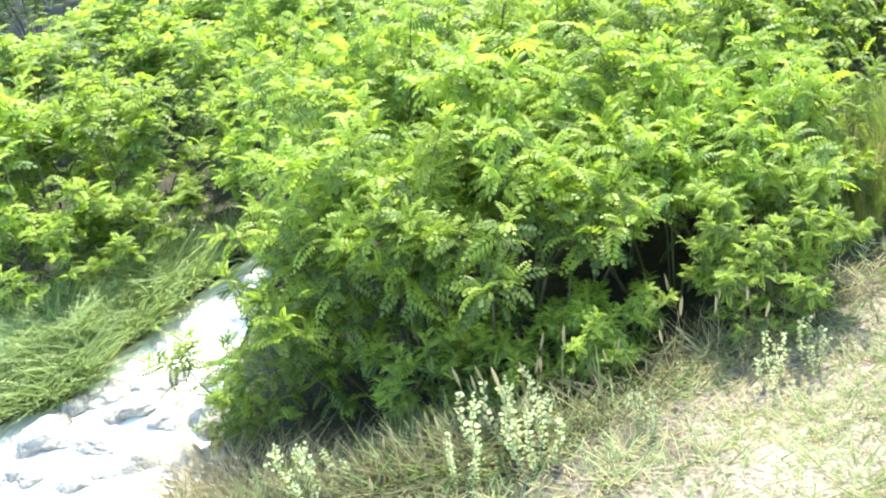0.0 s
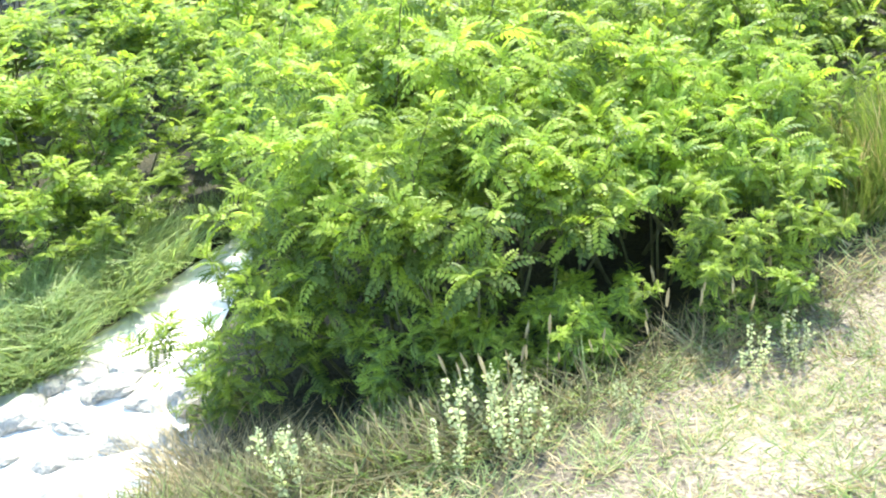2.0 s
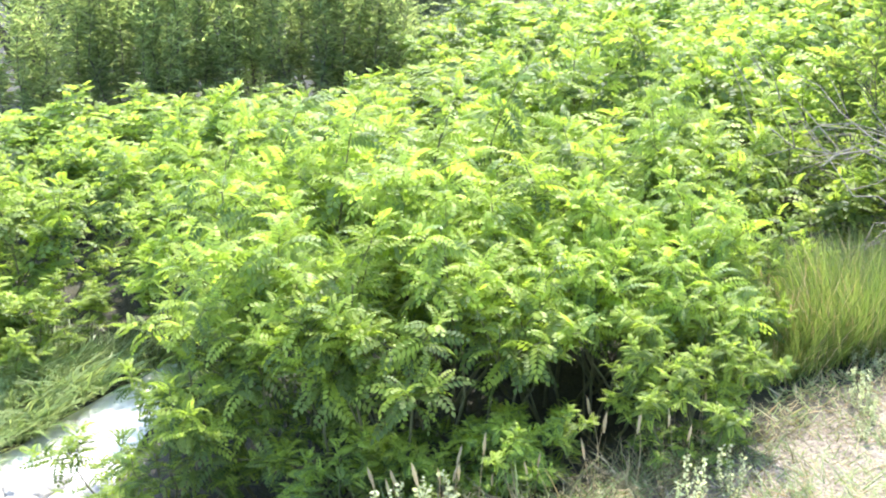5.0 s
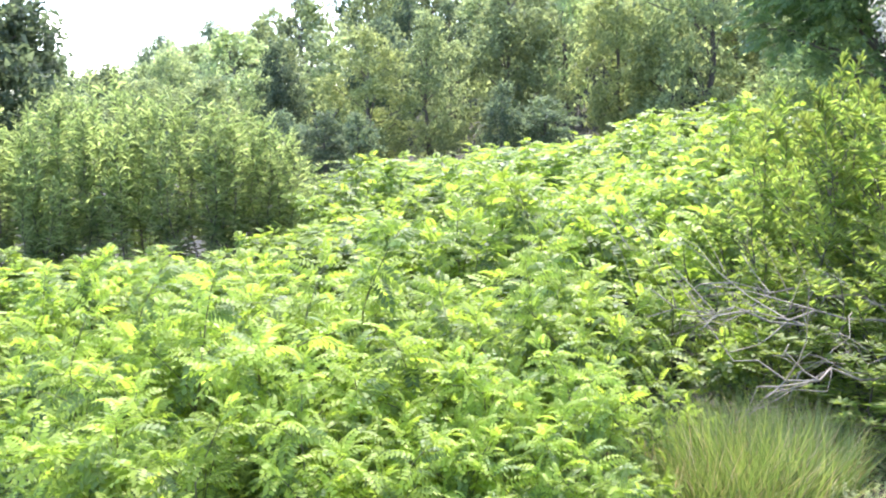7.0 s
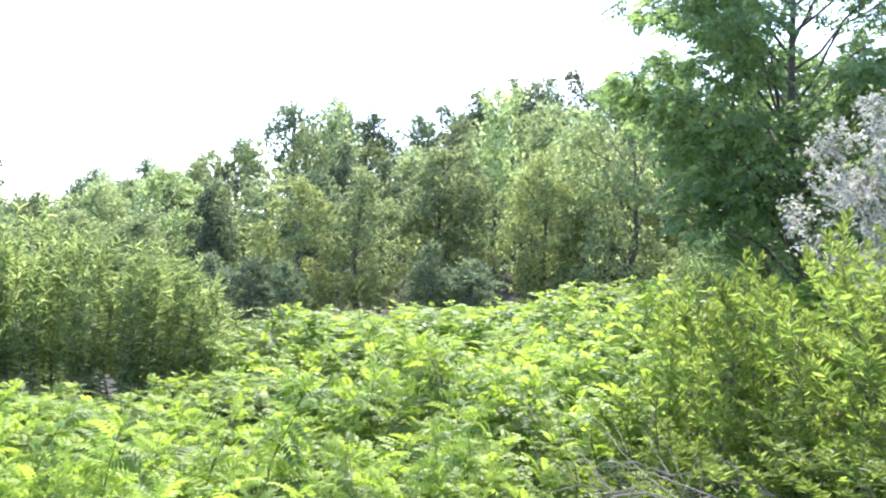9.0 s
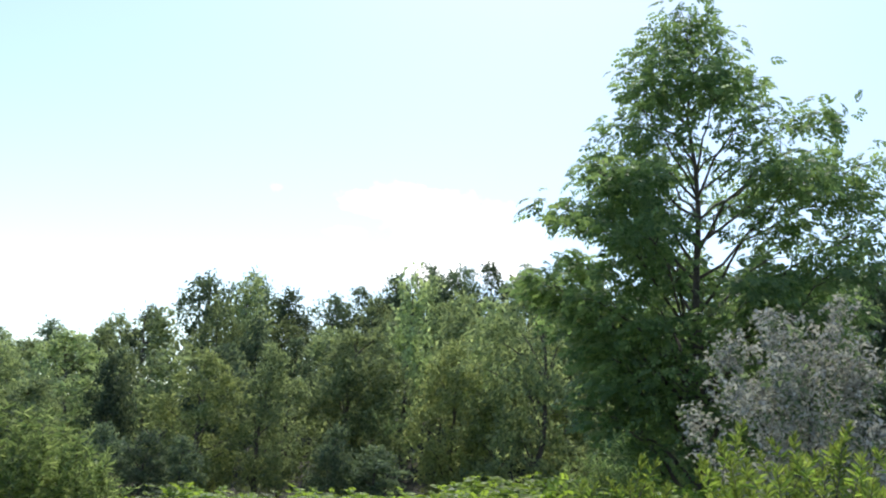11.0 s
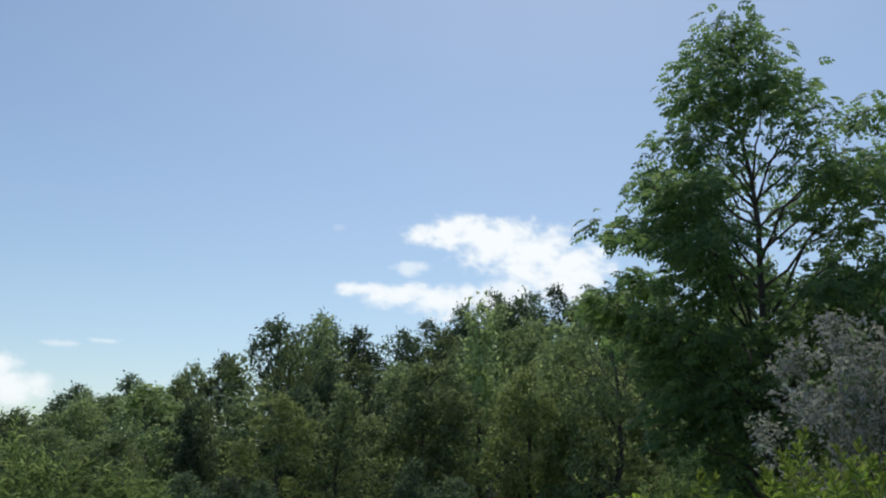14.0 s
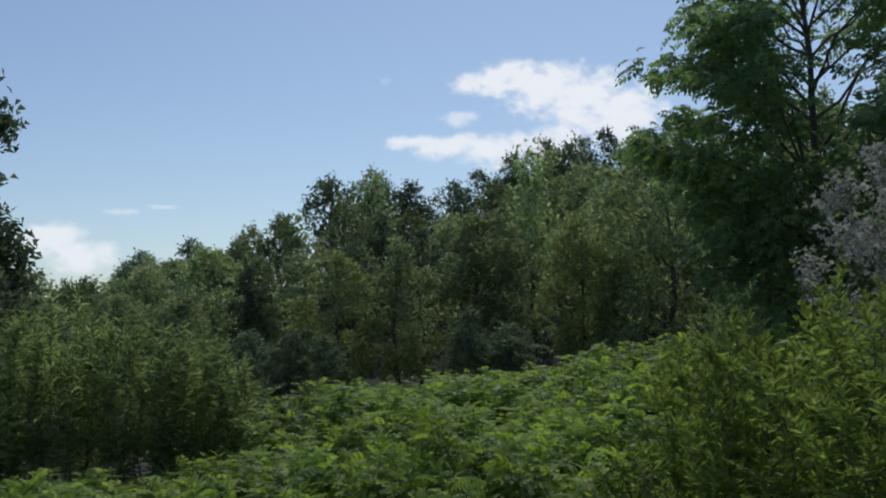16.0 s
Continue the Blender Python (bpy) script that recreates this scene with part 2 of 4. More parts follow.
def bent(a, b, bow, n=6, wobble=0.0, rng=None):
    s = np.linspace(0, 1, n)[:, None]
    a, b, bow = (np.asarray(v, float) for v in (a, b, bow))
    p = a + (b - a) * s + bow * (4 * s * (1 - s))
    if wobble:
        p[1:-1] += rng.normal(0, wobble, (n - 2, 3))
    return p


def pinnate(pairs, fine):
    """A locust leaf one unit long: leaflets in pairs along a stalk that arches over; all one island of triangles."""
    s = np.linspace(0, 1, pairs + 2)
    bend = np.radians(28 - 80 * s)
    R = np.stack([np.cos(bend), 0 * s, np.sin(bend)], -1).cumsum(0) / (pairs + 2)
    R -= R[0]
    V = [*R, *(R + [0, 0, -0.012])]
    n = len(s)
    T = [(i, i + 1, n + i) for i in range(n - 1)]
    size = 1.5 / (pairs + 2) if pairs < 6 else 0.18
    for i in range(1, n):
        along = np.array([math.cos(bend[i]), 0, math.sin(bend[i])])
        for side in (1, -1) if i < n - 1 else (0,):
            d = along * 0.4 + np.array([0, 0.85 * side, -0.3]) if side else along
            d /= np.linalg.norm(d)
            w = np.cross(np.cross(along, [0, 1.0, 0]) if side else [0, 0, 1.0], d)
            w *= (0.25 if pairs > 5 else 0.3) * size / np.linalg.norm(w)
            ln = size * (0.75 + 0.5 * math.sin(math.pi * min(1, i / n + 0.15)))
            k = len(V)
            droop = np.array([0, 0, -0.12 * ln])
            if fine:
                V += [R[i] + d * ln * 0.3 + w, R[i] + d * ln * 0.75 + w * 0.9 + droop * 0.5, R[i] + d * ln + droop,
                      R[i] + d * ln * 0.75 - w * 0.9 + droop * 0.5, R[i] + d * ln * 0.3 - w]
                T += [(i, k, k + 1), (i, k + 1, k + 2), (i, k + 2, k + 3), (i, k + 3, k + 4)]
            else:
                V += [R[i] + d * ln * 0.5 + w * 1.15, R[i] + d * ln + droop, R[i] + d * ln * 0.5 - w * 1.15]
                T += [(i, k, k + 1), (i, k + 1, k + 2)]
    return np.array(V), np.array(T)


def oval(width=0.4, droop=0.2):
    """A plain leaf one unit long, folded along its rib."""
    V = np.array([(0, 0, 0), (0.35, width / 2, 0.03), (0.75, width * 0.38, -droop * 0.5), (1, 0, -droop),
                  (0.75, -width * 0.38, -droop * 0.5), (0.35, -width / 2, 0.03)])
    return V, np.array([(0, 1, 2, 3), (0, 3, 4, 5)])


def blade(width=0.02, bend=0.5):
    """A grass blade one unit long, rising along x and bending over."""
    s = np.linspace(0, 1, 4)
    mid = np.stack([s, 0 * s, -bend * s * s], -1)
    w = np.array([1, 0.9, 0.6, 0.08]) * width / 2
    V = np.concatenate([mid + np.stack([0 * w, w, 0 * w], -1), mid - np.stack([0 * w, w, 0 * w], -1)])
    return V, np.array([(i, i + 1, 5 + i, 4 + i) for i in range(3)])


def sprig(n=7, seed=3):
    """A twig tip with a handful of small pointed leaves, one unit across: the grain of far crowns."""
    g = np.random.default_rng(seed)
    lv = np.array([(0.0, 0.0, 0.0), (0.55, 0.42, 0.05), (1.0, -0.2, -0.1)])
    D = g.normal(0, 1, (n, 3)) + [0, 0, 0.25]
    return scatter((lv, np.array([(0, 1, 2)])), g.normal(0, 0.33, (n, 3)), D, g.uniform(0.38, 0.62, n), g, 1.0)


def scatter(template, P, D, L, rng, roll=0.5):
    """The template, along its x, at every place P, turned to D, L long: points and quads."""
    V0, Q0 = template
    X = D / (np.linalg.norm(D, axis=1)[:, None] + 1e-9)
    up = np.tile([0.0, 0.0, 1.0], (len(X), 1))
    up[np.abs(X[:, 2]) > 0.97] = (0.7, 0.7, 0.0)
    Z = up - (up * X).sum(1)[:, None] * X
    Z /= np.linalg.norm(Z, axis=1)[:, None]
    Y = np.cross(Z, X)
    a = rng.normal(0, roll, len(X))[:, None]
    Y, Z = Y * np.cos(a) + Z * np.sin(a), Z * np.cos(a) - Y * np.sin(a)
    M = np.stack([X, Y, Z], 1) * L[:, None, None]
    V = np.einsum("vi,nij->nvj", V0, M) + P[:, None]
    Q = Q0[None] + (np.arange(len(X)) * len(V0))[:, None, None]
    return V.reshape(-1, 3), Q.reshape(-1, Q0.shape[1])


FINE, NEARBY, MIDDLE, SPARSE, FEW = pinnate(7, True), pinnate(7, False), pinnate(5, False), pinnate(3, False), pinnate(2, False)
NARROW, SPRIG = oval(0.22, 0.3), sprig()


# ---------------------------------------------------------------- lie of the land
def step(a, b, v):
    t = np.clip((v - a) / (b - a), 0, 1)
    return t * t * (3 - 2 * t)


STREAM_Y = np.array([-30.0, 0.0, 2.4, 3.4, 4.2, 4.7, 5.4, 6.0, 7.0, 9.0, 60.0])
STREAM_X = np.array([-9.0, -4.3, -3.3, -2.85, -2.56, -2.43, -2.28, -2.2, -2.1, -1.5, 0.0])
STREAM_W = np.array([1.4, 1.2, 1.15, 0.82, 0.4, 0.25, 0.12, 0.0, 0.0, 0.0, 0.0])


def waviness(x, y):
    return (np.sin(x * 1.9 + 0.7 * y) + np.sin(y * 2.3 - 0.6 * x + 1.3) + 0.6 * np.sin(3.7 * x - 2.9 * y)) / 3


def land(x, y):
    """Height of the ground: a dry bank by the camera, a low valley, a wooded hill that climbs to the right."""
    x, y = np.asarray(x, float), np.asarray(y, float)
    edge = (x + 1.2) * -0.576 + (y - 2.45) * 0.817 + 0.12 * waviness(x, y)
    bank = 0.02 - 0.075 * np.clip(y, 0, 3) + 0.03 * np.clip(x, -2, 4)
    low = step(-0.45, 1.0, edge) * step(2.0, -0.2, -y)
    h = bank * (1 - low) - 0.68 * low
    east = step(3.0, 9.0, x) * step(5.0, 12.0, y)
    h = h + 0.5 * east
    h = h + 0.035 * waviness(x * 1.3, y * 1.3) + 0.012 * waviness(x * 6.1, y * 5.7)
    off = np.abs(x - np.interp(y, STREAM_Y, STREAM_X)) - np.interp(y, STREAM_Y, STREAM_W)
    h = np.where(y < 9, h - (h + 0.92) * step(0.35, -0.15, off) * step(6.6, 5.6, y), h)
    rise = np.clip(3.2 + 0.27 * (x + 12), 0.2, 26)
    h = h + rise * step(42, 92, y) + 0.12 * rise * step(92, 400, y)
    return h + 0.5 * step(20, 60, np.hypot(x, y)) * waviness(x * 0.11, y * 0.13)


def make_ground():
    u = np.linspace(-1, 1, 221)
    s = np.sinh(u * 7.2) / math.sinh(7.2)
    X, Y = np.meshgrid(s * 1800, s * 1800 + 3.5, indexing="ij")
    Z = land(X, Y)
    V = np.stack([X, Y, Z], -1).reshape(-1, 3)
    n = len(u)
    i, j = np.meshgrid(np.arange(n - 1), np.arange(n - 1), indexing="ij")
    k = (i * n + j).ravel()
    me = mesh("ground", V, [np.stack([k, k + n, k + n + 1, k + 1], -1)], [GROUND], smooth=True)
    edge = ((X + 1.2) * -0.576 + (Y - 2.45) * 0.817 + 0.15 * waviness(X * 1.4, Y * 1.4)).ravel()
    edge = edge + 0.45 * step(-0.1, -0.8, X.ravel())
    # the shade-dark soil colour starts where the thicket overhangs the bank
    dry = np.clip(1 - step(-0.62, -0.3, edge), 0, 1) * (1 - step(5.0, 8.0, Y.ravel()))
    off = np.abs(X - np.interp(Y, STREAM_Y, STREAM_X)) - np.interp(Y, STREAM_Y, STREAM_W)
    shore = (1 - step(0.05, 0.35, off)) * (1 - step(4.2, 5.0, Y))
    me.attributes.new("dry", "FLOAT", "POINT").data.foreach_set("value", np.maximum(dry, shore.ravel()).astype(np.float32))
    return tagged(new("ground", me), "dry straw-coloured turf bank falling to valley soil coloured dark for thicket shade", "ground", kind="structure")


def make_stream():
    y = np.linspace(-12, 5.75, 260)
    x, w = np.interp(y, STREAM_Y, STREAM_X), np.interp(y, STREAM_Y, STREAM_W) + 0.08 * step(5.7, 5.1, y)
    c = np.linspace(-1, 1, 17)
    X, Y = x[:, None] + w[:, None] * c, np.repeat(y[:, None], 17, 1)
    Z = -0.80 + 0.012 * waviness(X * 5, Y * 3.2) + 0.008 * waviness(X * 11 + 2, Y * 8) + 0.02 * np.clip(Y - 4, 0, 4)
    i, j = np.meshgrid(np.arange(259), np.arange(16), indexing="ij")
    k = (i * 17 + j).ravel()
    me = mesh("water", np.stack([X, Y, Z], -1).reshape(-1, 3), [np.stack([k, k + 1, k + 18, k + 17], -1)], [WATER], smooth=True)
    return tagged(new("water", me), "shallow foaming stream glaring white in the sun", "water", kind="structure")


ground, water = make_ground(), make_stream()


def spot(x, y, sink=0.02, turn=0.0, size=1.0, tall=None):
    """A pose on the ground, with a turn and a scale."""
    m = pose(x, y, float(land(x, y)) - sink, 0, 0, turn)
    return m @ Matrix.Diagonal((size, size, tall or size, 1))


def polar(az, r):
    """Degrees to the left of straight ahead and metres from the camera's stand."""
    return -r * math.sin(radians(az)), r * math.cos(radians(az))


def settle(ob, m):
    ob.matrix_basis = m
    return ob


def repeat(ob, m):
    """A copy of a thing at the pose m, scale and all."""
    c = copy_thing(ob, m)
    c.matrix_basis = m
    return c


# ---------------------------------------------------------------- plants: how they grow
def grow(rng, height, radius, stems, leaf, gap, shoots, low=0.25, lift=0.5, bow=0.12, shoot_len=0.4, shoot_gap=None, tuft=1.0, thick=0.012, head=0, head_len=0.2, head_lift=(-0.45, 1.0), hang=0.0):
    """Stems that spread from one root, side shoots, and leaves in a spiral along them; head: leaves crowded at each tip.
    Gives the stem tubes, and leaf places, directions, lengths and youth (0 to 1)."""
    tubes, P, D, L, young = [], [], [], [], []
    for k in range(stems):
        a = 2.4 * k + rng.uniform(0, 0.8)
        ro = radius * math.sqrt((k + 0.5) / stems) * rng.uniform(0.8, 1.1)
        foot = np.array([math.cos(a), math.sin(a), 0]) * ro * 0.28
        h = height * rng.uniform(0.8, 1.0) * (1 - 0.3 * (ro / radius) ** 2)
        top = np.array([math.cos(a) * ro, math.sin(a) * ro, h])
        path = bent(foot + [0, 0, -0.05], top, np.array([math.cos(a), math.sin(a), 0.25]) * bow * h, 8, 0.012 * h, rng)
        axes = [(path, thick, low, 1.0)]
        for q in range(shoots):
            s = rng.uniform(low + 0.05, 0.92)
            i = s * (len(path) - 1)
            o = path[int(i)] + (path[min(int(i) + 1, len(path) - 1)] - path[int(i)]) * (i % 1)
            b = rng.uniform(0, 2 * math.pi)
            out = np.array([math.cos(b), math.sin(b), rng.uniform(0.5, 2.0) - hang * (1 - s)]) + np.array([math.cos(a), math.sin(a), 0]) * 0.4
            ln = shoot_len * height / 2 * rng.uniform(0.6, 1.2) * (1.15 - 0.5 * s)
            tip = o + out / np.linalg.norm(out) * ln
            axes.append((bent(o, tip, (0, 0, 0.06 * ln), 4), min(0.004, thick * 0.5), 0.15, s))
        for path_, r0, lo, rank in axes:
            seg = np.linalg.norm(np.diff(path_, axis=0), axis=1)
            total = seg.sum()
            tubes.append((path_, np.linspace(r0, min(0.0025, r0 * 0.5), len(path_)), rank))
            n = max(3, int(total * (1 - lo) / (gap if rank == 1.0 else (shoot_gap or gap))))
            s = lo + (1 - lo) * ((np.arange(n) + rng.uniform(0, 1, n)) / n) ** tuft
            crowd = int(head * (0.55 + 0.45 * min(1.0, rank + 0.2)) * rng.uniform(0.75, 1.2)) if head else 0
            near = (np.arange(crowd) + rng.uniform(0, 1, crowd)) / max(1, crowd)
            s = np.concatenate([s, 1 - min(0.9, head_len / total) * (1 - near)])
            n = len(s)
            at = np.interp(s, np.concatenate([[0], np.cumsum(seg)]) / total, np.arange(len(path_)))
            i0 = np.minimum(at.astype(int), len(path_) - 2)
            f = (at - i0)[:, None]
            p = path_[i0] * (1 - f) + path_[i0 + 1] * f
            t = path_[i0 + 1] - path_[i0]
            t /= np.linalg.norm(t, axis=1)[:, None]
            b = np.arange(n) * 2.4 + rng.uniform(0, 6) + rng.normal(0, 0.3, n)
            side = np.stack([np.cos(b), np.sin(b), 0 * b], -1)
            el = lift * (1.5 * s - 0.4) + rng.normal(0, 0.25, n)
            if crowd:
                el[-crowd:] = head_lift[0] + (head_lift[1] - head_lift[0]) * near + rng.normal(0, 0.16, crowd)
            d = side * np.cos(el)[:, None] + np.array([0, 0, 1.0]) * np.sin(el)[:, None] + t * 0.25
            P.append(p), D.append(d)
            length = leaf * rng.uniform(0.7, 1.1, n) * (1.0 - 0.45 * np.clip((s - 0.85) / 0.15, 0, 1))
            # youth also rises with height: upper leaves get the brighter, lit-looking colour
            fresh = np.clip((s - 0.55) / 0.45, 0, 1) * (0.5 + 0.5 * (p[:, 2] / height))
            if crowd:
                length[-crowd:] = leaf * rng.uniform(0.85, 1.1, crowd) * (1.05 - 0.5 * near ** 2)
                fresh[-crowd:] = (0.35 + 0.65 * near) * (0.3 + 0.7 * p[-crowd:, 2] / height)
            L.append(length)
            young.append(fresh)
    return tubes, np.concatenate(P), np.concatenate(D), np.concatenate(L), np.concatenate(young)


def foliage(name, template, P, D, L, young, rng, mats, roll=0.5, share=0.5, twigs=(), twig_mat=None):
    V, Q = scatter(template, P, D, L, rng, roll)
    idx = np.zeros(len(Q), np.int32)
    if len(mats) > 1:
        fresh = young + rng.normal(0, 0.15, len(young)) > share
        idx = np.repeat(fresh.astype(np.int32), len(template[1]))
    faces = [Q]
    if twigs:
        tv, tq = join(twigs)
        faces.append(tq + len(V))
        V = np.concatenate([V, tv])
        idx = np.concatenate([idx, np.full(len(tq), len(mats), np.int32)])
        mats = [*mats, twig_mat]
    return mesh(name, V, faces, mats, idx)


def shrub(name, label, category, group, rng, template, mats, stem_mat, twiggy=True, roll=0.5, share=0.5, sides=5, loose=0, **how):
    """A thing with each main stem as a part and its leafy twigs as one."""
    ob = thing(name, label, category, group)
    tubes, P, D, L, young = grow(rng, **how)
    for p, r, rank in tubes:
        if rank == 1.0:
            v, q = tube(p, r, sides)
            part("stem", mesh("stem", v, [q], [stem_mat], smooth=True), ob)
    if loose:
        pick = np.argsort(-young)[: loose * 3 : 3]
        for k in pick:
            x = Vector(D[k]).normalized()
            z = (Vector((0, 0, 1)) - x * x.z).normalized()
            m = Matrix((x, z.cross(x), z)).transposed().to_4x4()
            lf = part("leaf", LEAF_MESHES[int(k) % 3 == 0], ob)
            lf.matrix_basis = Matrix.Translation(P[k]) @ m @ Matrix.Rotation(rng.normal(0, 0.6), 4, "X") @ Matrix.Scale(L[k], 4)
        rest = np.setdiff1d(np.arange(len(P)), pick)
        P, D, L, young = P[rest], D[rest], L[rest], young[rest]
    twigs = [tube(p, r, 3) for p, r, rank in tubes if rank < 1.0] if twiggy else ()
    part("foliage", foliage("foliage", template, P, D, L, young, rng, mats, roll, share, twigs, stem_mat), ob)
    return ob


def tree(name, label, category, group, seed, H, base, profile, limbs, leaves, size, template, mats, lean=(0, 0), clump=0.5, flat=0.6, forks=4, trunk_r=None, split=False, droop=0.0, weep=0.0, even=0.62, fan=0.32, wild=0.55):
    """A tapered trunk, limbs that end on an uneven crown outline, forked twigs, and leaves gathered round the twigs.
    profile: crown radius by share of the crown's height, 0 to 1."""
    rng = np.random.default_rng(seed)
    ob = thing(name, label, category, group)
    r0 = trunk_r or 0.022 * H
    top = np.array([lean[0], lean[1], H * 0.97])
    path = bent((0, 0, -0.3), top, (rng.normal(0, 0.02 * H), rng.normal(0, 0.02 * H), 0), 10, 0.008 * H, rng)
    v, q = tube(path, np.linspace(1, 0.06, 10) ** 0.8 * r0, 8)
    part("trunk", mesh("trunk", v, [q], [BARK], smooth=True), ob)
    clumps, wood, weights = [], [], []
    for k in range(limbs):
        s = (k + rng.uniform(0.1, 0.9)) / limbs
        a = 2.4 * k + rng.normal(0, 0.35)
        R = profile(s) * rng.uniform(even, 1.12)
        z = base + s * (H - base)
        zf = max(base * 0.55, z - R * rng.uniform(0.35, 0.8) - 0.04 * H)
        i = min(max(zf / H, 0), 0.98) * 9
        o = path[int(i)] + (path[min(int(i) + 1, 9)] - path[int(i)]) * (i % 1)
        centre = np.array([np.interp(z, path[:, 2], path[:, 0]), np.interp(z, path[:, 2], path[:, 1]), 0])
        tip = centre + [math.cos(a) * R, math.sin(a) * R, z - droop * R]
        limb = bent(o, tip, (0, 0, 0.08 * R), 6, 0.03 * R, rng)
        rl = r0 * 0.42 * (1 - 0.7 * s)
        pieces = [tube(limb, np.linspace(rl, rl * 0.2, 6), 5 if split else 3)]
        branches = []
        for f in range(forks):
            u = rng.uniform(0.35, 0.98)
            i = u * 5
            w = limb[int(i)] + (limb[min(int(i) + 1, 5)] - limb[int(i)]) * (i % 1)
            e = w + np.clip(rng.normal(0, 1, 3), -1.4, 1.4) * [fan * R, fan * R, 0.7 * fan * R] + [0, 0, 0.08 * R]
            if split:
                twig = tube(bent(w, e, (0, 0, 0.05 * R), 4), np.linspace(rl * 0.35, rl * 0.08, 4), 3)
                branches.append(twig) if f < 3 else pieces.append(twig)
            clumps += [w * 0.35 + e * 0.65, e, w * 0.7 + o * 0.3]
        clumps.append(tip)
        weights += [R + 0.6] * (len(clumps) - len(weights))
        if split:
            v, q = join(pieces)
            bough = part("limb", mesh("limb", v, [q], [BARK], smooth=True), ob)
            for v, q in branches:
                part("branch", mesh("branch", v, [q], [BARK], smooth=True), bough)
        wood += pieces
    C = np.array(clumps)
    weights = np.array(weights) / sum(weights)
    pick = rng.choice(len(C), leaves, p=weights)
    spread = rng.uniform(0.55, 1.3, len(C))[pick][:, None] * clump
    P = C[pick] + np.clip(rng.normal(0, 1, (leaves, 3)), -1.7, 1.7) * spread * [1, 1, flat]
    P[:, 2] -= weep * np.abs(rng.normal(0, 1, leaves))
    axis = np.stack([np.interp(P[:, 2], path[:, 2], path[:, 0]), np.interp(P[:, 2], path[:, 2], path[:, 1]), P[:, 2] - 0.5], -1)
    D = (P - axis) / (np.linalg.norm(P - axis, axis=1)[:, None] + 0.1) * 0.9 + rng.normal(0, wild, (leaves, 3))
    D[:, 2] -= weep
    L = size * rng.uniform(0.65, 1.25, leaves)
    part("crown", foliage("crown", template, P, D, L, rng.uniform(0, 1, leaves), rng, mats, 0.6, 0.2, () if split else wood, BARK), ob)
    return ob


# ---------------------------------------------------------------- the locust thicket
def locust(seed, height, radius, stems, template, leaf, shoots, head, twiggy=True, loose=0, low=0.3, share=0.38, hang=0.0, gap=0.11, plume=0.34):
    return shrub("locust_sapling", "bushy young locust with fresh yellow-green pinnate leaves", "sapling", "locust saplings in the thicket",
                 np.random.default_rng(seed), template, [LOCUST, LOCUST_YOUNG_LIT], GREEN_STEM, twiggy, roll=0.45, share=share, loose=loose,
                 height=height, radius=radius, stems=stems, leaf=leaf, gap=gap, shoots=shoots, lift=0.6, tuft=0.7, shoot_len=0.66, low=low,
                 head=head, head_len=plume, head_lift=(-0.5, 1.0) if plume < 0.3 else (-0.3, 1.15), hang=hang)


LEAF_MESHES = [mesh("leaf", FINE[0], [FINE[1]], [m]) for m in (LOCUST, LOCUST_YOUNG_LIT)]
SETS = [[locust(11 + i, 1.4, 0.72, 8, NEARBY, 0.21, 6, 12, loose=36, share=0.4, low=(0.2, 0.5, 0.45, 0.62)[i], hang=(2.2, 1.2, 1.2, 1.6)[i], plume=0.24) for i in range(4)],
        [locust(31 + i, 1.5, 0.78, 6, MIDDLE, 0.225, 5, 11, low=(0.2, 0.4, 0.36)[i], share=0.4, hang=(1.5, 0.6, 0.6)[i]) for i in range(3)],
        [locust(41 + i, 1.6, 0.8, 6, SPARSE, 0.23, 6, 9, share=0.6) for i in range(3)],
        [locust(51 + i, 1.7, 0.85, 6, FEW, 0.235, 6, 8, False, share=0.62) for i in range(3)]]
HEIGHTS = {o.name: h for kinds, h in zip(SETS, (1.42, 1.52, 1.62, 1.72)) for o in kinds}
# saplings by bearing, distance, top and width: on the brink of the bank, across the stream, at the foot of the willows
BRINK = [(15.6, 3.9, 0.5, 0.8), (10.6, 3.75, 0.64, 0.9), (6.6, 3.85, 0.74, 0.85), (-3.2, 4.15, 0.64, 0.7), (-8, 4.15, 0.68, 0.7), (-9.2, 3.55, 0.36, 0.42), (-11.2, 4.35, 0.5, 0.5), (-6.2, 4.95, 0.86, 0.9),
         (-15.8, 5, 0.26, 0.32), (23.2, 4, 0.02, 0.6), (8.5, 4.6, 0.98, 1.1), (-1, 4.9, 1.02, 1.1), (12.6, 4.95, 0.92, 1), (-7, 5.5, 0.95, 1), (15.6, 5.6, 0.5, 0.7), (13, 3.4, 0, 0.42),
         (8.6, 3.3, -0.1, 0.36), (-8.4, 3.35, -0.04, 0.34), (1.5, 3.45, -0.02, 0.36), (2.4, 3.25, -0.42, 0.3)]
ACROSS = [(29.6, 7, 0.52, 0.95), (34, 6.8, 0.62, 1), (27.4, 7.3, 0.42, 0.7), (39, 7.2, 0.7, 1.1), (31.5, 8.2, 0.75, 1), (21.3, 9.2, 0.5, 0.9), (19.8, 6.5, 0.2, 0.65), (18.4, 6.3, 0.3, 0.65),
          (20.2, 8, 0.45, 0.8), (26.8, 6.4, -0.1, 0.5), (30.2, 6.2, -0.08, 0.55), (34, 6.1, -0.02, 0.55), (17.6, 7, 0.4, 0.75), (16.8, 8.2, 0.75, 0.9), (20.2, 8.7, 0.45, 0.7), (24.8, 9.4, 0.4, 0.6)]
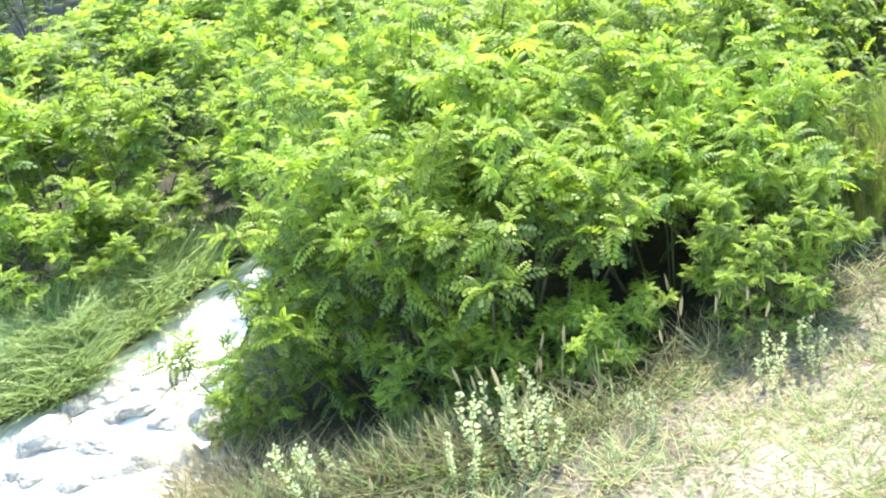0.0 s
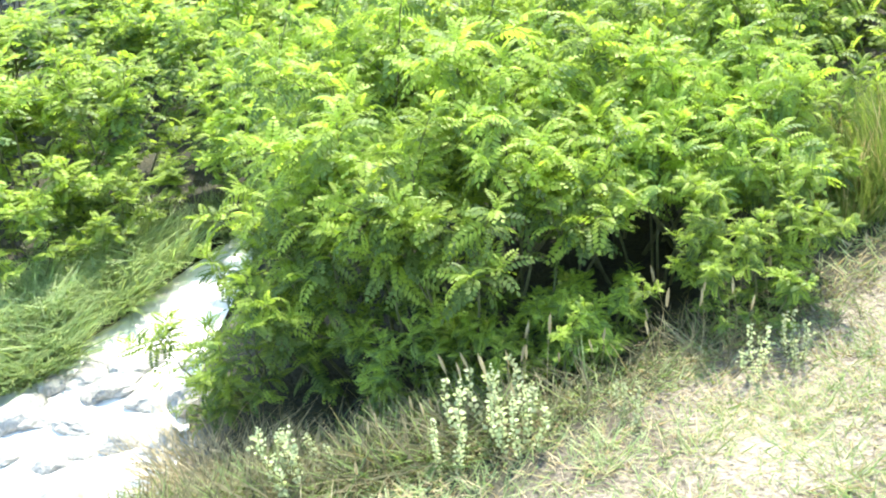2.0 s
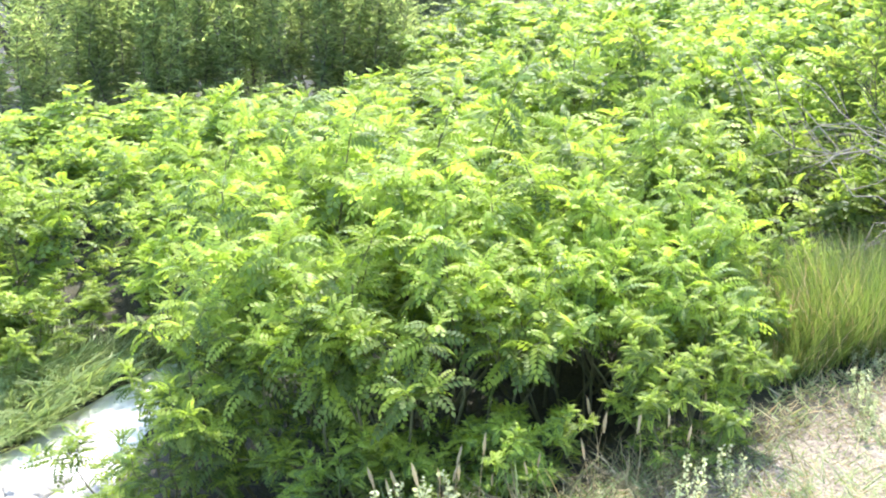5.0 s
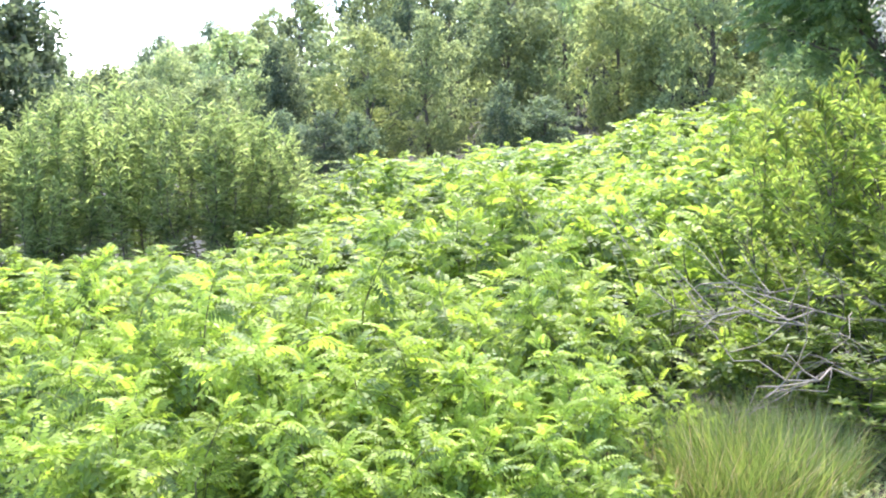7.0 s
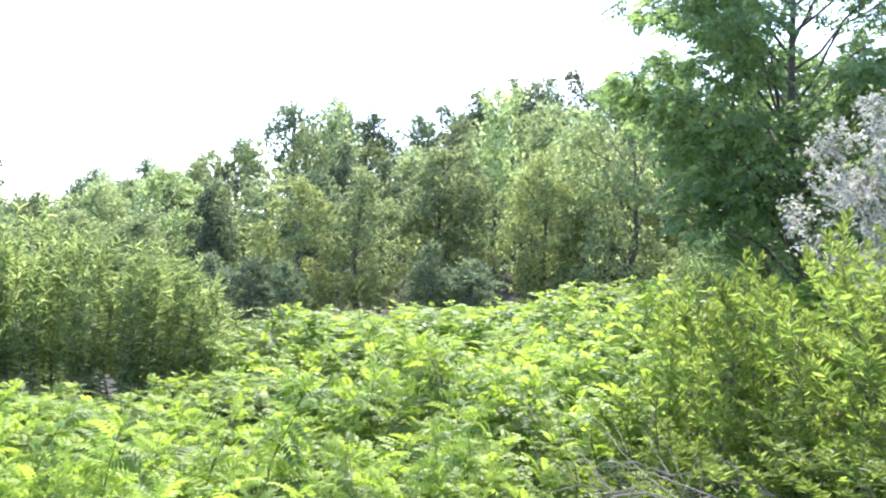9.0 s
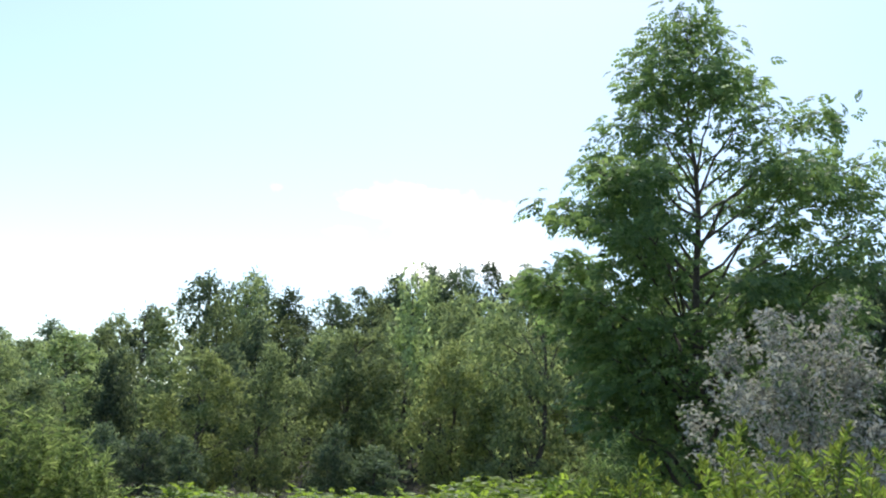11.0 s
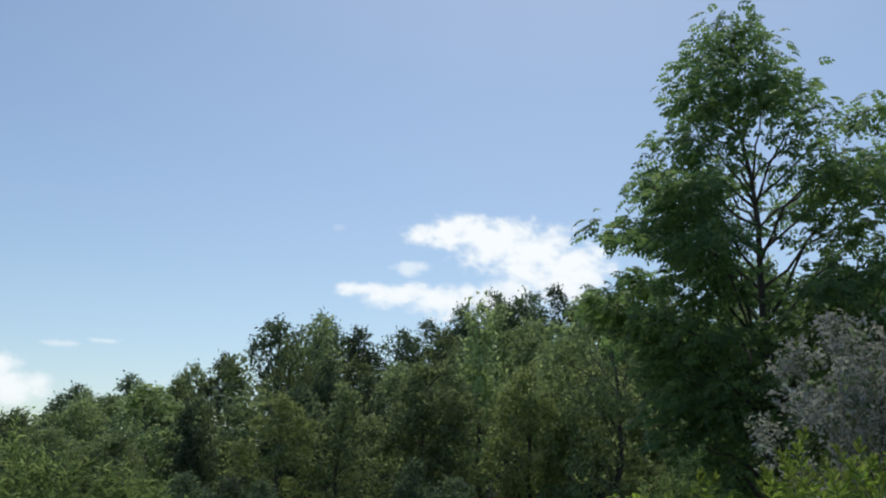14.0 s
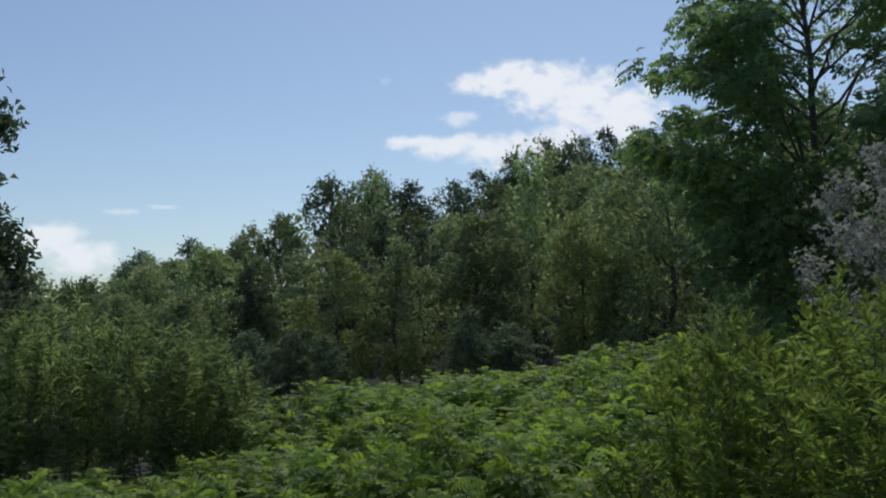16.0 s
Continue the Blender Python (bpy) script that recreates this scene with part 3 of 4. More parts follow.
FOOT = [(4.3, 13, 0.75, 1.2), (5.7, 12.7, 0.35, 1.2), (7.6, 12.5, 0.05, 1.2), (9.8, 12.6, 0.1, 1.2), (12.2, 12.5, 0.25, 1.2), (14.6, 12.6, 0.35, 1.2), (17, 12.5, 0.4, 1.2)]
LIMIT_AZ = np.array([-32, -22, -18, -15, -10, -3, 0.6, 3, 5, 8, 11, 15, 20, 40])
LIMIT_EL = np.array([1.4, 1.0, 0.3, -0.5, -0.9, -1.4, -1.6, -2.3, -5.5, -7.0, -5.8, -5.0, -4.8, -5.0])


def field():
    """Places for the thicket: ring by ring, with jitter, off the stream, the bank and the other plants."""
    rng = np.random.default_rng(5)
    out = [(a, q, *polar(a, q), top, wide) for a, q, top, wide in (*BRINK, *ACROSS, *FOOT)]
    r = 5.4
    while r < 27:
        gap = 0.9 if r < 9 else (1.15 if r < 14 else 1.7)
        az = 40 - rng.uniform(0, 5)
        while az > -32:
            a, q = az + rng.normal(0, 0.25) * math.degrees(gap / r), r + rng.normal(0, 0.25) * gap
            x, y = polar(a, q)
            edge = (x + 1.2) * -0.576 + (y - 2.45) * 0.817
            ok = edge > 0.15 and (q > 8.0 or a < 13.5) and not (18.5 < a < 26.0 and q < 9.8)
            if q < 9:
                ok = ok and a > -15.5
            if (a > 3.8 and 12.6 < q < 20) or (a < -20.5 and q < 16) or (a > 26 and q < 9) or (a > 25 and q > 10.5) or (a > 4.4 and q > 19):
                ok = False
            if all(math.hypot(x - o[2], y - o[3]) > 0.62 * gap for o in out) and ok:
                top = np.interp(q, [5, 7, 12, 20, 27], [0.92, 0.98, 1.0, 0.95, 1.1]) + rng.normal(0, 0.19) + 0.2 * float(waviness(x * 0.9, y * 0.9))
                top += 0.75 * float(step(-6, -20, a)) * float(step(7, 13, q))
                top = min(top, 1.7 + q * math.tan(radians(float(np.interp(a, LIMIT_AZ, LIMIT_EL)) - abs(rng.normal(0, 0.35)))))
                top -= 0.34 * float(step(16, 8, q)) * (0.5 + 0.5 * float(waviness(x * 1.7 + 2, y * 1.7)))
                out.append((a, q, x, y, top, rng.uniform(0.95, 1.25) * (1.0 if q < 9 else (1.15 if q < 14 else 1.5))))
            az -= math.degrees(gap / r) * rng.uniform(0.85, 1.15)
        r += gap * 0.9
    return out


rng = np.random.default_rng(9)
used = set()
for a, q, x, y, top, wide in field():
    kinds = SETS[int(np.searchsorted([5.6, 8.3, 14.0], q))]
    pick = kinds[int(rng.integers(0, 3))]
    if q < 5.6:  # bare feet under the front of the bush, a skirt of leaves beside the water
        pick = SETS[0][0] if a > 14 or q < 3.5 or a < -8 and q > 4.2 else SETS[0][3] if q < 4.7 else SETS[0][1 + int(rng.integers(0, 2))]
    elif q < 8.3:
        pick = SETS[1][0] if a > 25 else SETS[1][1 + int(rng.integers(0, 2))]
    src = pick
    tall = max(0.3, (top - float(land(x, y))) / HEIGHTS[src.name])
    m = spot(x, y, 0.02, rng.uniform(0, 360), wide, tall)
    if src.name in used:
        repeat(src, m)
    else:
        used.add(src.name)
        settle(src, m)

for src in [o for kinds in SETS for o in kinds if o.name not in used]:  # no place was left for these
    for o in (*src.children_recursive, src):
        bpy.data.objects.remove(o)

# ---------------------------------------------------------------- willow scrub beyond the thicket
def willow(seed, height, radius, stems):
    return shrub("willow_shrub", "grey-green willow shrub of dense upright shoots", "shrub", "willow scrub", np.random.default_rng(seed),
                 NARROW, [WILLOW], BARK, True, 0.6, 0.5, 4, height=height, radius=radius, stems=stems, leaf=0.155, gap=0.024,
                 shoots=13, low=0.2, lift=0.9, bow=0.025, shoot_len=0.28, shoot_gap=0.028)


WILLOWS = [willow(71, 3.2, 0.95, 11), willow(72, 3.2, 0.9, 10), willow(73, 3.2, 0.3, 4)]
rng = np.random.default_rng(19)
for k, (a, q, top, kind) in enumerate([(7.4, 14.6, 2.2, 0), (4.9, 15.0, 1.9, 2), (10.4, 14.3, 2.45, 1), (13.4, 14.8, 2.7, 2), (13.8, 15.8, 2.85, 0), (16.8, 14.5, 2.55, 1),
                                      (19.6, 14.2, 2.2, 0), (22.6, 14.6, 2.3, 1), (26.0, 14.3, 2.3, 0), (8.6, 16.6, 2.3, 1), (17.6, 17.0, 2.7, 0), (22.0, 17.5, 2.8, 1), (30.0, 15.0, 2.5, 0), (9.0, 14.0, 2.45, 2), (6.3, 14.3, 2.2, 2), (12.0, 14.1, 2.7, 2), (15.3, 14.2, 2.65, 2), (18.2, 14.0, 2.5, 2), (21.0, 14.0, 2.4, 2), (-22.3, 18.0, 2.7, 0)]):
    x, y = polar(a, q)
    m = spot(x, y, 0.03, rng.uniform(0, 360), rng.uniform(0.9, 1.1), (top - float(land(x, y))) / 3.1)
    settle(WILLOWS[kind], m) if k < 3 and kind == (0, 2, 1)[k] else repeat(WILLOWS[kind], m)

# ---------------------------------------------------------------- shrubs on the bank
def bank_shrub(seed, height, radius, stems):
    return shrub("green_shrub", "olive-green shrub with glossy narrow leaves in upright tufts", "shrub", "shrubs on the bank", np.random.default_rng(seed),
                 oval(0.27, 0.2), [PRIVET, PRIVET_YOUNG], BARK, True, 0.9, 0.5, 5, height=height, radius=radius, stems=stems, leaf=0.088, gap=0.05,
                 shoots=15, low=0.1, lift=0.8, bow=0.06, shoot_len=0.5, shoot_gap=0.035, tuft=0.6, head=20, head_len=0.17, head_lift=(0.1, 1.15))


BANK = [bank_shrub(81, 2.2, 0.8, 9), bank_shrub(82, 2.2, 0.8, 9)]
rng = np.random.default_rng(23)
for k, (a, q, top) in enumerate([(-23.5, 7.0, 1.5), (-27.5, 7.1, 2.0), (-31.5, 6.5, 1.95), (-24.0, 7.9, 1.8), (-29.0, 8.3, 2.2), (-34.5, 7.4, 2.2), (-36.5, 6.0, 1.9), (-40.5, 7.0, 2.3), (-33.0, 9.2, 2.3), (-30.5, 6.2, 1.2), (-35.0, 5.7, 1.2), (-25.5, 6.5, 0.9), (-23.0, 6.6, 0.75), (-28.3, 6.3, 1.0), (-28.0, 5.9, 0.5), (-31.8, 5.6, 0.65)]):
    x, y = polar(a, q)
    m = spot(x, y, 0.03, rng.uniform(0, 360), rng.uniform(0.9, 1.05), (top - float(land(x, y))) / 2.15)
    settle(BANK[k], m) if k < 2 else repeat(BANK[k % 2], m)

# silver-leaved shrubs behind them
silver = tree("silver_shrub", "silvery white-leaved shrub with a loose rounded crown", "shrub", "", 91, 4.3, 0.7,
              lambda s: np.interp(s, [0, 0.3, 0.6, 0.85, 1.0], [1.0, 1.3, 1.4, 1.15, 0.6]), 34, 4200, 0.14, SPRIG, [DARK, SILVER], clump=0.14, flat=0.8, forks=3, trunk_r=0.05, split=True, even=0.6, fan=0.25, wild=1.1)
x, y = polar(-33.5, 12.8)
settle(silver, spot(x, y, 0.05, 40, 0.95, (3.95 - float(land(x, y))) / 4.3))

# ---------------------------------------------------------------- single trees
def spire(seed=101, az=-27.8, q=26.0, H=14.6):
    """The tall locust: a pyramid of layered boughs, broader to one side than to the other, sky between them."""
    rng = np.random.default_rng(seed)
    ob = thing("locust_tree", "tall airy locust tree with layered feathery sprays of leaves", "tree")
    side = np.array([math.cos(radians(az)), math.sin(radians(az)), 0])
    deep = np.array([-side[1], side[0], 0])
    level = [2.3, 4.3, 6.4, 7.6, 9.0, 10.2, 11.4, 12.2, 13.2, 14.0, 14.8]
    west, east = [2.6, 3.0, 3.8, 5.6, 4.4, 2.8, 2.1, 1.9, 1.6, 0.8, 0.2], [3.2, 3.8, 4.2, 5.4, 5.0, 4.8, 4.3, 2.6, 1.2, 0.6, 0.2]
    path = bent((0, 0, -0.3), side * -0.1 + deep * 0.2 + [0, 0, H * 0.97], side * -0.25, 12, 0.06, rng)
    path[-5:] -= side * np.linspace(0.1, 0.75, 5)[:, None]
    v, q_ = tube(path, np.linspace(1, 0.07, 12) ** 0.85 * 0.15, 8)
    part("trunk", mesh("trunk", v, [q_], [BARK], smooth=True), ob)
    C, W = [], []
    limbs = 76
    for k in range(limbs):
        s = (k + rng.uniform(0.1, 0.9)) / limbs
        z = 2.6 + (H - 2.6) * s ** 0.92
        a = 2.4 * k + rng.normal(0, 0.3)
        u = 0.5 + 0.5 * math.cos(a)
        R = (np.interp(z, level, west) * (1 - u) + np.interp(z, level, east) * u) * rng.uniform(0.7, 0.9)
        d = side * math.cos(a) + deep * math.sin(a) * 0.85
        zf = z - R * rng.uniform(0.5, 0.8)
        i = np.clip(zf / (H * 0.97), 0.06, 0.97) * 11
        o = path[int(i)] + (path[int(i) + 1] - path[int(i)]) * (i % 1)
        axis = np.array([np.interp(z, path[:, 2], path[:, 0]), np.interp(z, path[:, 2], path[:, 1]), 0])
        tip = axis + d * R + [0, 0, z]
        limb = bent(o, tip, (0, 0, 0.1 * R), 7, 0.025 * R, rng)
        rl = 0.075 * (1 - 0.65 * s)
        v, q_ = tube(limb, np.linspace(rl, rl * 0.2, 7), 5)
        bough = part("limb", mesh("limb", v, [q_], [BARK], smooth=True), ob)
        for f in range(6):
            t = 1 - 0.76 * (f + rng.uniform(0, 0.8)) / 6
            i = t * 5.99
            w = limb[int(i)] + (limb[int(i) + 1] - limb[int(i)]) * (i % 1)
            turn = (1 if f % 2 else -1) * rng.uniform(0.4, 1.1)
            e = w + (d * math.cos(turn) + np.cross([0, 0, 1.0], d) * math.sin(turn)) * (0.34 + 0.12 * R) * rng.uniform(0.7, 1.2) + [0, 0, rng.normal(0.12, 0.14)]
            if f < 4:
                v, q_ = tube(bent(w, e, (0, 0, 0.05), 4), np.linspace(rl * 0.4, 0.008, 4), 3)
                part("branch", mesh("branch", v, [q_], [BARK], smooth=True), bough)
            C.append(e), W.append((0.55 + 0.5 * t) * (0.25 + 0.25 * R))
        C.append(tip), W.append(1.1 * (0.25 + 0.25 * R))
    C, W = np.array(C), np.array(W)
    n = 9400
    W = W * rng.uniform(0.0, 1.0, len(W)) ** 1.45 * np.interp(C[:, 2], [3, 8, 10, 14], [1.6, 1.35, 1.0, 0.8])
    pick = rng.choice(len(C), n, p=W / W.sum())
    P = C[pick] + np.clip(rng.normal(0, 1, (n, 3)), -1.6, 1.6) * [0.36, 0.36, 0.17]
    D = (P - C[pick]) * [3, 3, 1.5] + (P - [path[5][0], path[5][1], 0]) * [0.12, 0.12, 0] + rng.normal(0, 0.4, (n, 3)) + [0, 0, 0.1]
    part("crown", foliage("crown", SPARSE, P, D, 0.48 * rng.uniform(0.65, 1.2, n), np.zeros(n), rng, [LOCUST_TREE], 0.6), ob)
    return settle(ob, spot(*polar(az, q), 0.05, 0))


spire()

# ---------------------------------------------------------------- the wooded hill
def lobed(label, seed, mats, lobes=16, base=0.22, leaves=1500, size=0.5, slim=1.0, gaps=0.25, egg=0.55, upright=0.0, name="hill_tree", group="trees of the hillside wood", outline=None, lobe=1.0):
    """A broadleaf tree ten metres high and about six wide whose crown is built of rounded leafy lobes round its limbs.
    egg: the share of the crown's height at which it is widest; gaps: the share of thinly leaved lobes; upright: lobes drawn out to plumes."""
    rng = np.random.default_rng(seed)
    ob = thing(name, label, "tree", group)
    H = 10.0
    path = bent((0, 0, -0.4), (rng.normal(0, 0.3), rng.normal(0, 0.3), H * 0.9), (rng.normal(0, 0.25), rng.normal(0, 0.25), 0), 9, 0.06, rng)
    v, q = tube(path, np.linspace(1, 0.1, 9) * 0.2, 7)
    part("trunk", mesh("trunk", v, [q], [BARK], smooth=True), ob)
    P, D, wood, weight = [], [], [], []
    for k in range(lobes):
        s = (k + rng.uniform(0.2, 0.8)) / lobes
        z = H * (base + (1 - base) * (0.06 + 0.86 * s))
        wide = 3.0 * slim * np.interp(s, [0, egg, 0.5 + 0.5 * egg, 1], [0.75, 1.0, 0.82, 0.3]) if outline is None else np.interp(s, *outline)
        r = rng.uniform(0.75, 1.25) * (1.2 if s < 0.8 else 0.9) * (0.5 + 0.5 * slim) * lobe
        a = 2.4 * k + rng.normal(0, 0.3)
        off = max(0.0, wide - r * 0.7) * rng.uniform(0.75, 1.05)
        c = np.array([math.cos(a) * off, math.sin(a) * off, z])
        o = path[int(np.clip((z - 0.6 * off) / (H * 0.9), 0.08, 0.95) * 8)]
        wood.append(tube(bent(o, c, (0, 0, 0.15), 4), np.linspace(0.06, 0.02, 4), 3))
        n = int(leaves / lobes * (r / lobe) ** 2 * (0.25 if rng.uniform() < gaps else 0.8))
        d = rng.normal(0, 1, (n, 3))
        d[:, 2] = d[:, 2] * 0.9 + 0.45
        d /= np.linalg.norm(d, axis=1)[:, None]
        d = d[d[:, 2] > -0.55]
        bumps = 1 + 0.22 * np.sin(d[:, 0] * 5 + k) * np.sin(d[:, 1] * 5 + 2 * k) + 0.15 * np.sin(d[:, 2] * 9 + a)
        rad = r * bumps * (1 - 0.45 * rng.uniform(0, 1, len(d)) ** 2)
        P.append(c + d * rad[:, None] * [1, 1, 0.8 + upright])
        D.append(d + rng.normal(0, 0.55, d.shape) + [0, 0, upright])
    P, D = np.concatenate(P), np.concatenate(D)
    part("crown", foliage("crown", SPRIG, P, D, size * rng.uniform(0.7, 1.25, len(P)), rng.uniform(0, 1, len(P)), rng, mats, 0.6, 0.5, wood, BARK), ob)
    return ob


# two trees nearer by, at either end of the wood
poplar = lobed("tall poplar with small dark glossy leaves in rounded clumps", 102, [DARK], 34, 0.06, 7500, 0.24, gaps=0.15, name="poplar_tree", group="",
               outline=([0, 0.3, 0.5, 0.58, 0.68, 0.85, 1.0], [2.1, 2.3, 2.2, 1.2, 2.0, 2.0, 0.8]), lobe=0.62)
settle(poplar, spot(*polar(-47.4, 17.0), 0.05, 0, 1.05, 1.36))
oak = lobed("broad-crowned tree with glossy dark leaves in clumps", 103, [DARK], 40, 0.14, 8500, 0.27, gaps=0.15, name="oak_tree", group="",
            outline=([0, 0.15, 0.3, 0.41, 0.46, 0.51, 0.57, 0.63, 0.7, 1.0], [2.5, 2.7, 2.8, 2.85, 2.3, 1.9, 2.7, 2.0, 1.3, 0.6]), lobe=0.62)
settle(oak, spot(*polar(24.6, 20.0), 0.05, 0, 1.1, 1.06))

WOOD = {"pale": [lobed("pale olive-green tree at the foot of the hillside wood", 251 + i, [PALE], 20, 0.0, 1250, 0.56, egg=0.5) for i in range(2)],
        "grey": [lobed("grey-green broadleaf tree in the hillside wood", 201 + i, [POPLAR], 22, 0.0, 1250, 0.6) for i in range(2)],
        "olive": [lobed("olive-green broadleaf tree in the hillside wood", 211 + i, [OLIVE], 22, 0.0, 1250, 0.6, egg=0.45) for i in range(2)],
        "dark": [lobed("dark green rounded tree in the hillside wood", 221 + i, [DARK], 17, 0.12, 1250, 0.6) for i in range(2)],
        "slim": [lobed("slender grey-green poplar in the hillside wood", 231 + i, [POPLAR], 19, 0.0, 900, 0.58, slim=0.7, egg=0.35, upright=0.45) for i in range(2)],
        "open": [lobed("open-crowned dark tree with sky between its limbs", 241 + i, [DARK], 18, 0.25, 1150, 0.56, gaps=0.35, egg=0.6, upright=0.25) for i in range(2)]}
FRONT = {"pale": [lobed("pale olive-green tree at the foot of the hillside wood", 261, [PALE], 24, 0.0, 2500, 0.4, egg=0.5, lobe=0.9)],
         "grey": [lobed("grey-green broadleaf tree at the foot of the hillside wood", 271 + i, [POPLAR], 24, 0.0, 2500, 0.41, lobe=0.9) for i in range(2)],
         "olive": [lobed("olive-green broadleaf tree at the foot of the hillside wood", 281, [OLIVE], 24, 0.0, 2500, 0.41, egg=0.45, lobe=0.9)],
         "slim": [lobed("slender grey-green poplar at the foot of the hillside wood", 291, [POPLAR], 22, 0.0, 1900, 0.38, slim=0.7, egg=0.35, upright=0.45, lobe=0.9)]}
SKY_AZ = np.array([-70, -40, -36, -30, -16.8, -13.2, -11.0, -8.7, -7.8, -5.3, -4.8, -1.8, 0.5, 2.9, 3.8, 6.1, 8.3, 10.0, 13.8, 20, 40])
SKY_EL = np.array([13, 13.0, 12.6, 12.2, 11.2, 11.2, 10.7, 9.8, 9.2, 8.1, 8.2, 9.0, 9.0, 8.0, 6.6, 6.3, 5.4, 5.3, 4.1, 3.4, 3.2])
# the trees that can be told apart: bearing, height of the top in degrees, half width in degrees, metres off, kind
FOREMOST = [(0.5, 5.0, 2.7, 40, "pale"), (-3.2, 5.8, 1.8, 41, "slim"), (-8.2, 7.4, 3.0, 45, "grey"), (-10.7, 10.1, 1.8, 52, "slim"), (-13.6, 7.0, 2.3, 43, "pale"), (-17.6, 11.0, 3.3, 42, "grey"),
            (-15.4, 9.4, 2.2, 47, "slim"), (-22.3, 4.5, 1.3, 33, "slim"), (5.3, 4.2, 1.5, 46, "dark"), (7.7, 5.4, 2.5, 54, "grey"), (11.4, 4.4, 1.9, 58, "grey"), (14.5, 3.5, 1.9, 56, "olive")]
FLANK = [(-20.5, 10.0, 2.6, 50, "pale"), (-24.0, 8.5, 2.8, 45, "dark"), (-38.6, 13.2, 2.2, 48, "dark"), (-36.0, 11.5, 2.4, 50, "dark"), (-41.0, 12.0, 2.4, 46, "dark"), (-33.0, 9.0, 2.6, 40, "dark"),
         (-28.5, 8.0, 2.6, 41, "dark"), (13.0, 3.0, 2.0, 44, "grey"), (3.1, 0.2, 1.7, 33, "dark"), (5.2, 0.5, 1.6, 35, "dark"), (1.2, 0.2, 1.4, 36, "dark")]
RIDGE = [(0.7, 9.2, 1.9, 74, "open"), (-1.6, 9.2, 1.7, 76, "open"), (-3.7, 8.7, 1.6, 75, "dark"), (-6.0, 8.9, 1.4, 76, "open"), (-7.8, 9.3, 1.5, 78, "dark"), (-9.6, 10.2, 1.5, 76, "dark"),
         (-11.6, 10.9, 1.4, 77, "open"), (-13.4, 11.3, 1.5, 78, "open"), (-15.2, 11.3, 1.5, 77, "dark"), (-17.0, 11.3, 1.5, 78, "open"), (3.9, 6.9, 1.2, 74, "dark"), (5.6, 6.6, 1.4, 75, "grey"),
         (8.9, 5.5, 1.5, 76, "dark"), (11.6, 4.8, 1.5, 75, "dark")]
STANDING = [*FOREMOST, *FLANK, *RIDGE]
rng = np.random.default_rng(29)
for row, (q0, share) in enumerate([(38, 0.0), (48, 0.6), (58, 0.8), (68, 0.92), (79, 0.97)]):
    az = 22.0 - row * 1.3
    while az > -44:
        q = q0 * (1 + rng.normal(0, 0.03))
        el = float(np.interp(az, SKY_AZ, SKY_EL)) * share * (1 + rng.normal(0, 0.06)) - 0.25 + (0 if row else rng.uniform(0.4, 2.0))
        half = rng.uniform(1.5, 2.4) * (55 / q if row else 0.85)
        if all(abs(az - o[0]) > 0.55 * (half + o[2]) or abs(q - o[3]) > 4 for o in STANDING):
            # row 0 is all dark-leaved, its colour standing in for the shaded hollow there
            STANDING.append((az, el, half, q, str(rng.choice(["grey", "olive", "dark", "slim"], p=[0.0, 0.0, 1.0, 0.0] if row == 0 else [0.36, 0.3, 0.14, 0.2] if row < 4 else [0.25, 0.15, 0.5, 0.1]))))
        az -= half * (rng.uniform(1.2, 1.7) if row else rng.uniform(1.6, 3.2))
seen = set()
for az, el, half, q, kind in STANDING:
    x, y = polar(az, q)
    h = float(np.clip(1.7 + q * math.tan(radians(el)) - float(land(x, y)), 2.6, 15.0))
    kinds = FRONT[kind] if q < 46.5 and kind in FRONT and az > -30 else WOOD[kind]
    src = kinds[int(rng.integers(0, len(kinds)))]
    wide = q * math.tan(radians(half)) / (2.75 if kind != "slim" else 1.9)
    m = spot(x, y, 0.05, rng.uniform(0, 360), wide, h / 9.5)
    if src.name in seen:
        repeat(src, m)
    else:
        seen.add(src.name)
        settle(src, m)
for src in [o for kinds in (*WOOD.values(), *FRONT.values()) for o in kinds if o.name not in seen]:  # no place was left for these
    for o in (*src.children_recursive, src):
        bpy.data.objects.remove(o)

# ---------------------------------------------------------------- grasses, weeds, stones
def tuft(name, label, category, group, seed, n, radius, length, bl, mats, spread=0.5, share=0.5):
    g = np.random.default_rng(seed)
    a, r = g.uniform(0, 2 * np.pi, n), radius * np.sqrt(g.uniform(0, 1, n))
    P = np.stack([np.cos(a) * r, np.sin(a) * r, 0 * r - 0.02], -1)
    b = a + g.normal(0, 0.9, n)
    D = np.stack([np.cos(b) * spread, np.sin(b) * spread, g.uniform(0.7, 1.3, n)], -1) + g.normal(0, 0.12, (n, 3))
    ob = thing(name, label, category, group)
    old = g.uniform(0, 1, n) > share
    ln = length * g.uniform(0.5, 1.1, n)
    for nm, pick, m in (("tussock", ~old, mats[0]), ("thatch", old, mats[-1])):
        if pick.any():
            part(nm, foliage(nm, bl, P[pick], D[pick], ln[pick], ln[pick], g, [m], 0.8), ob)
    return ob


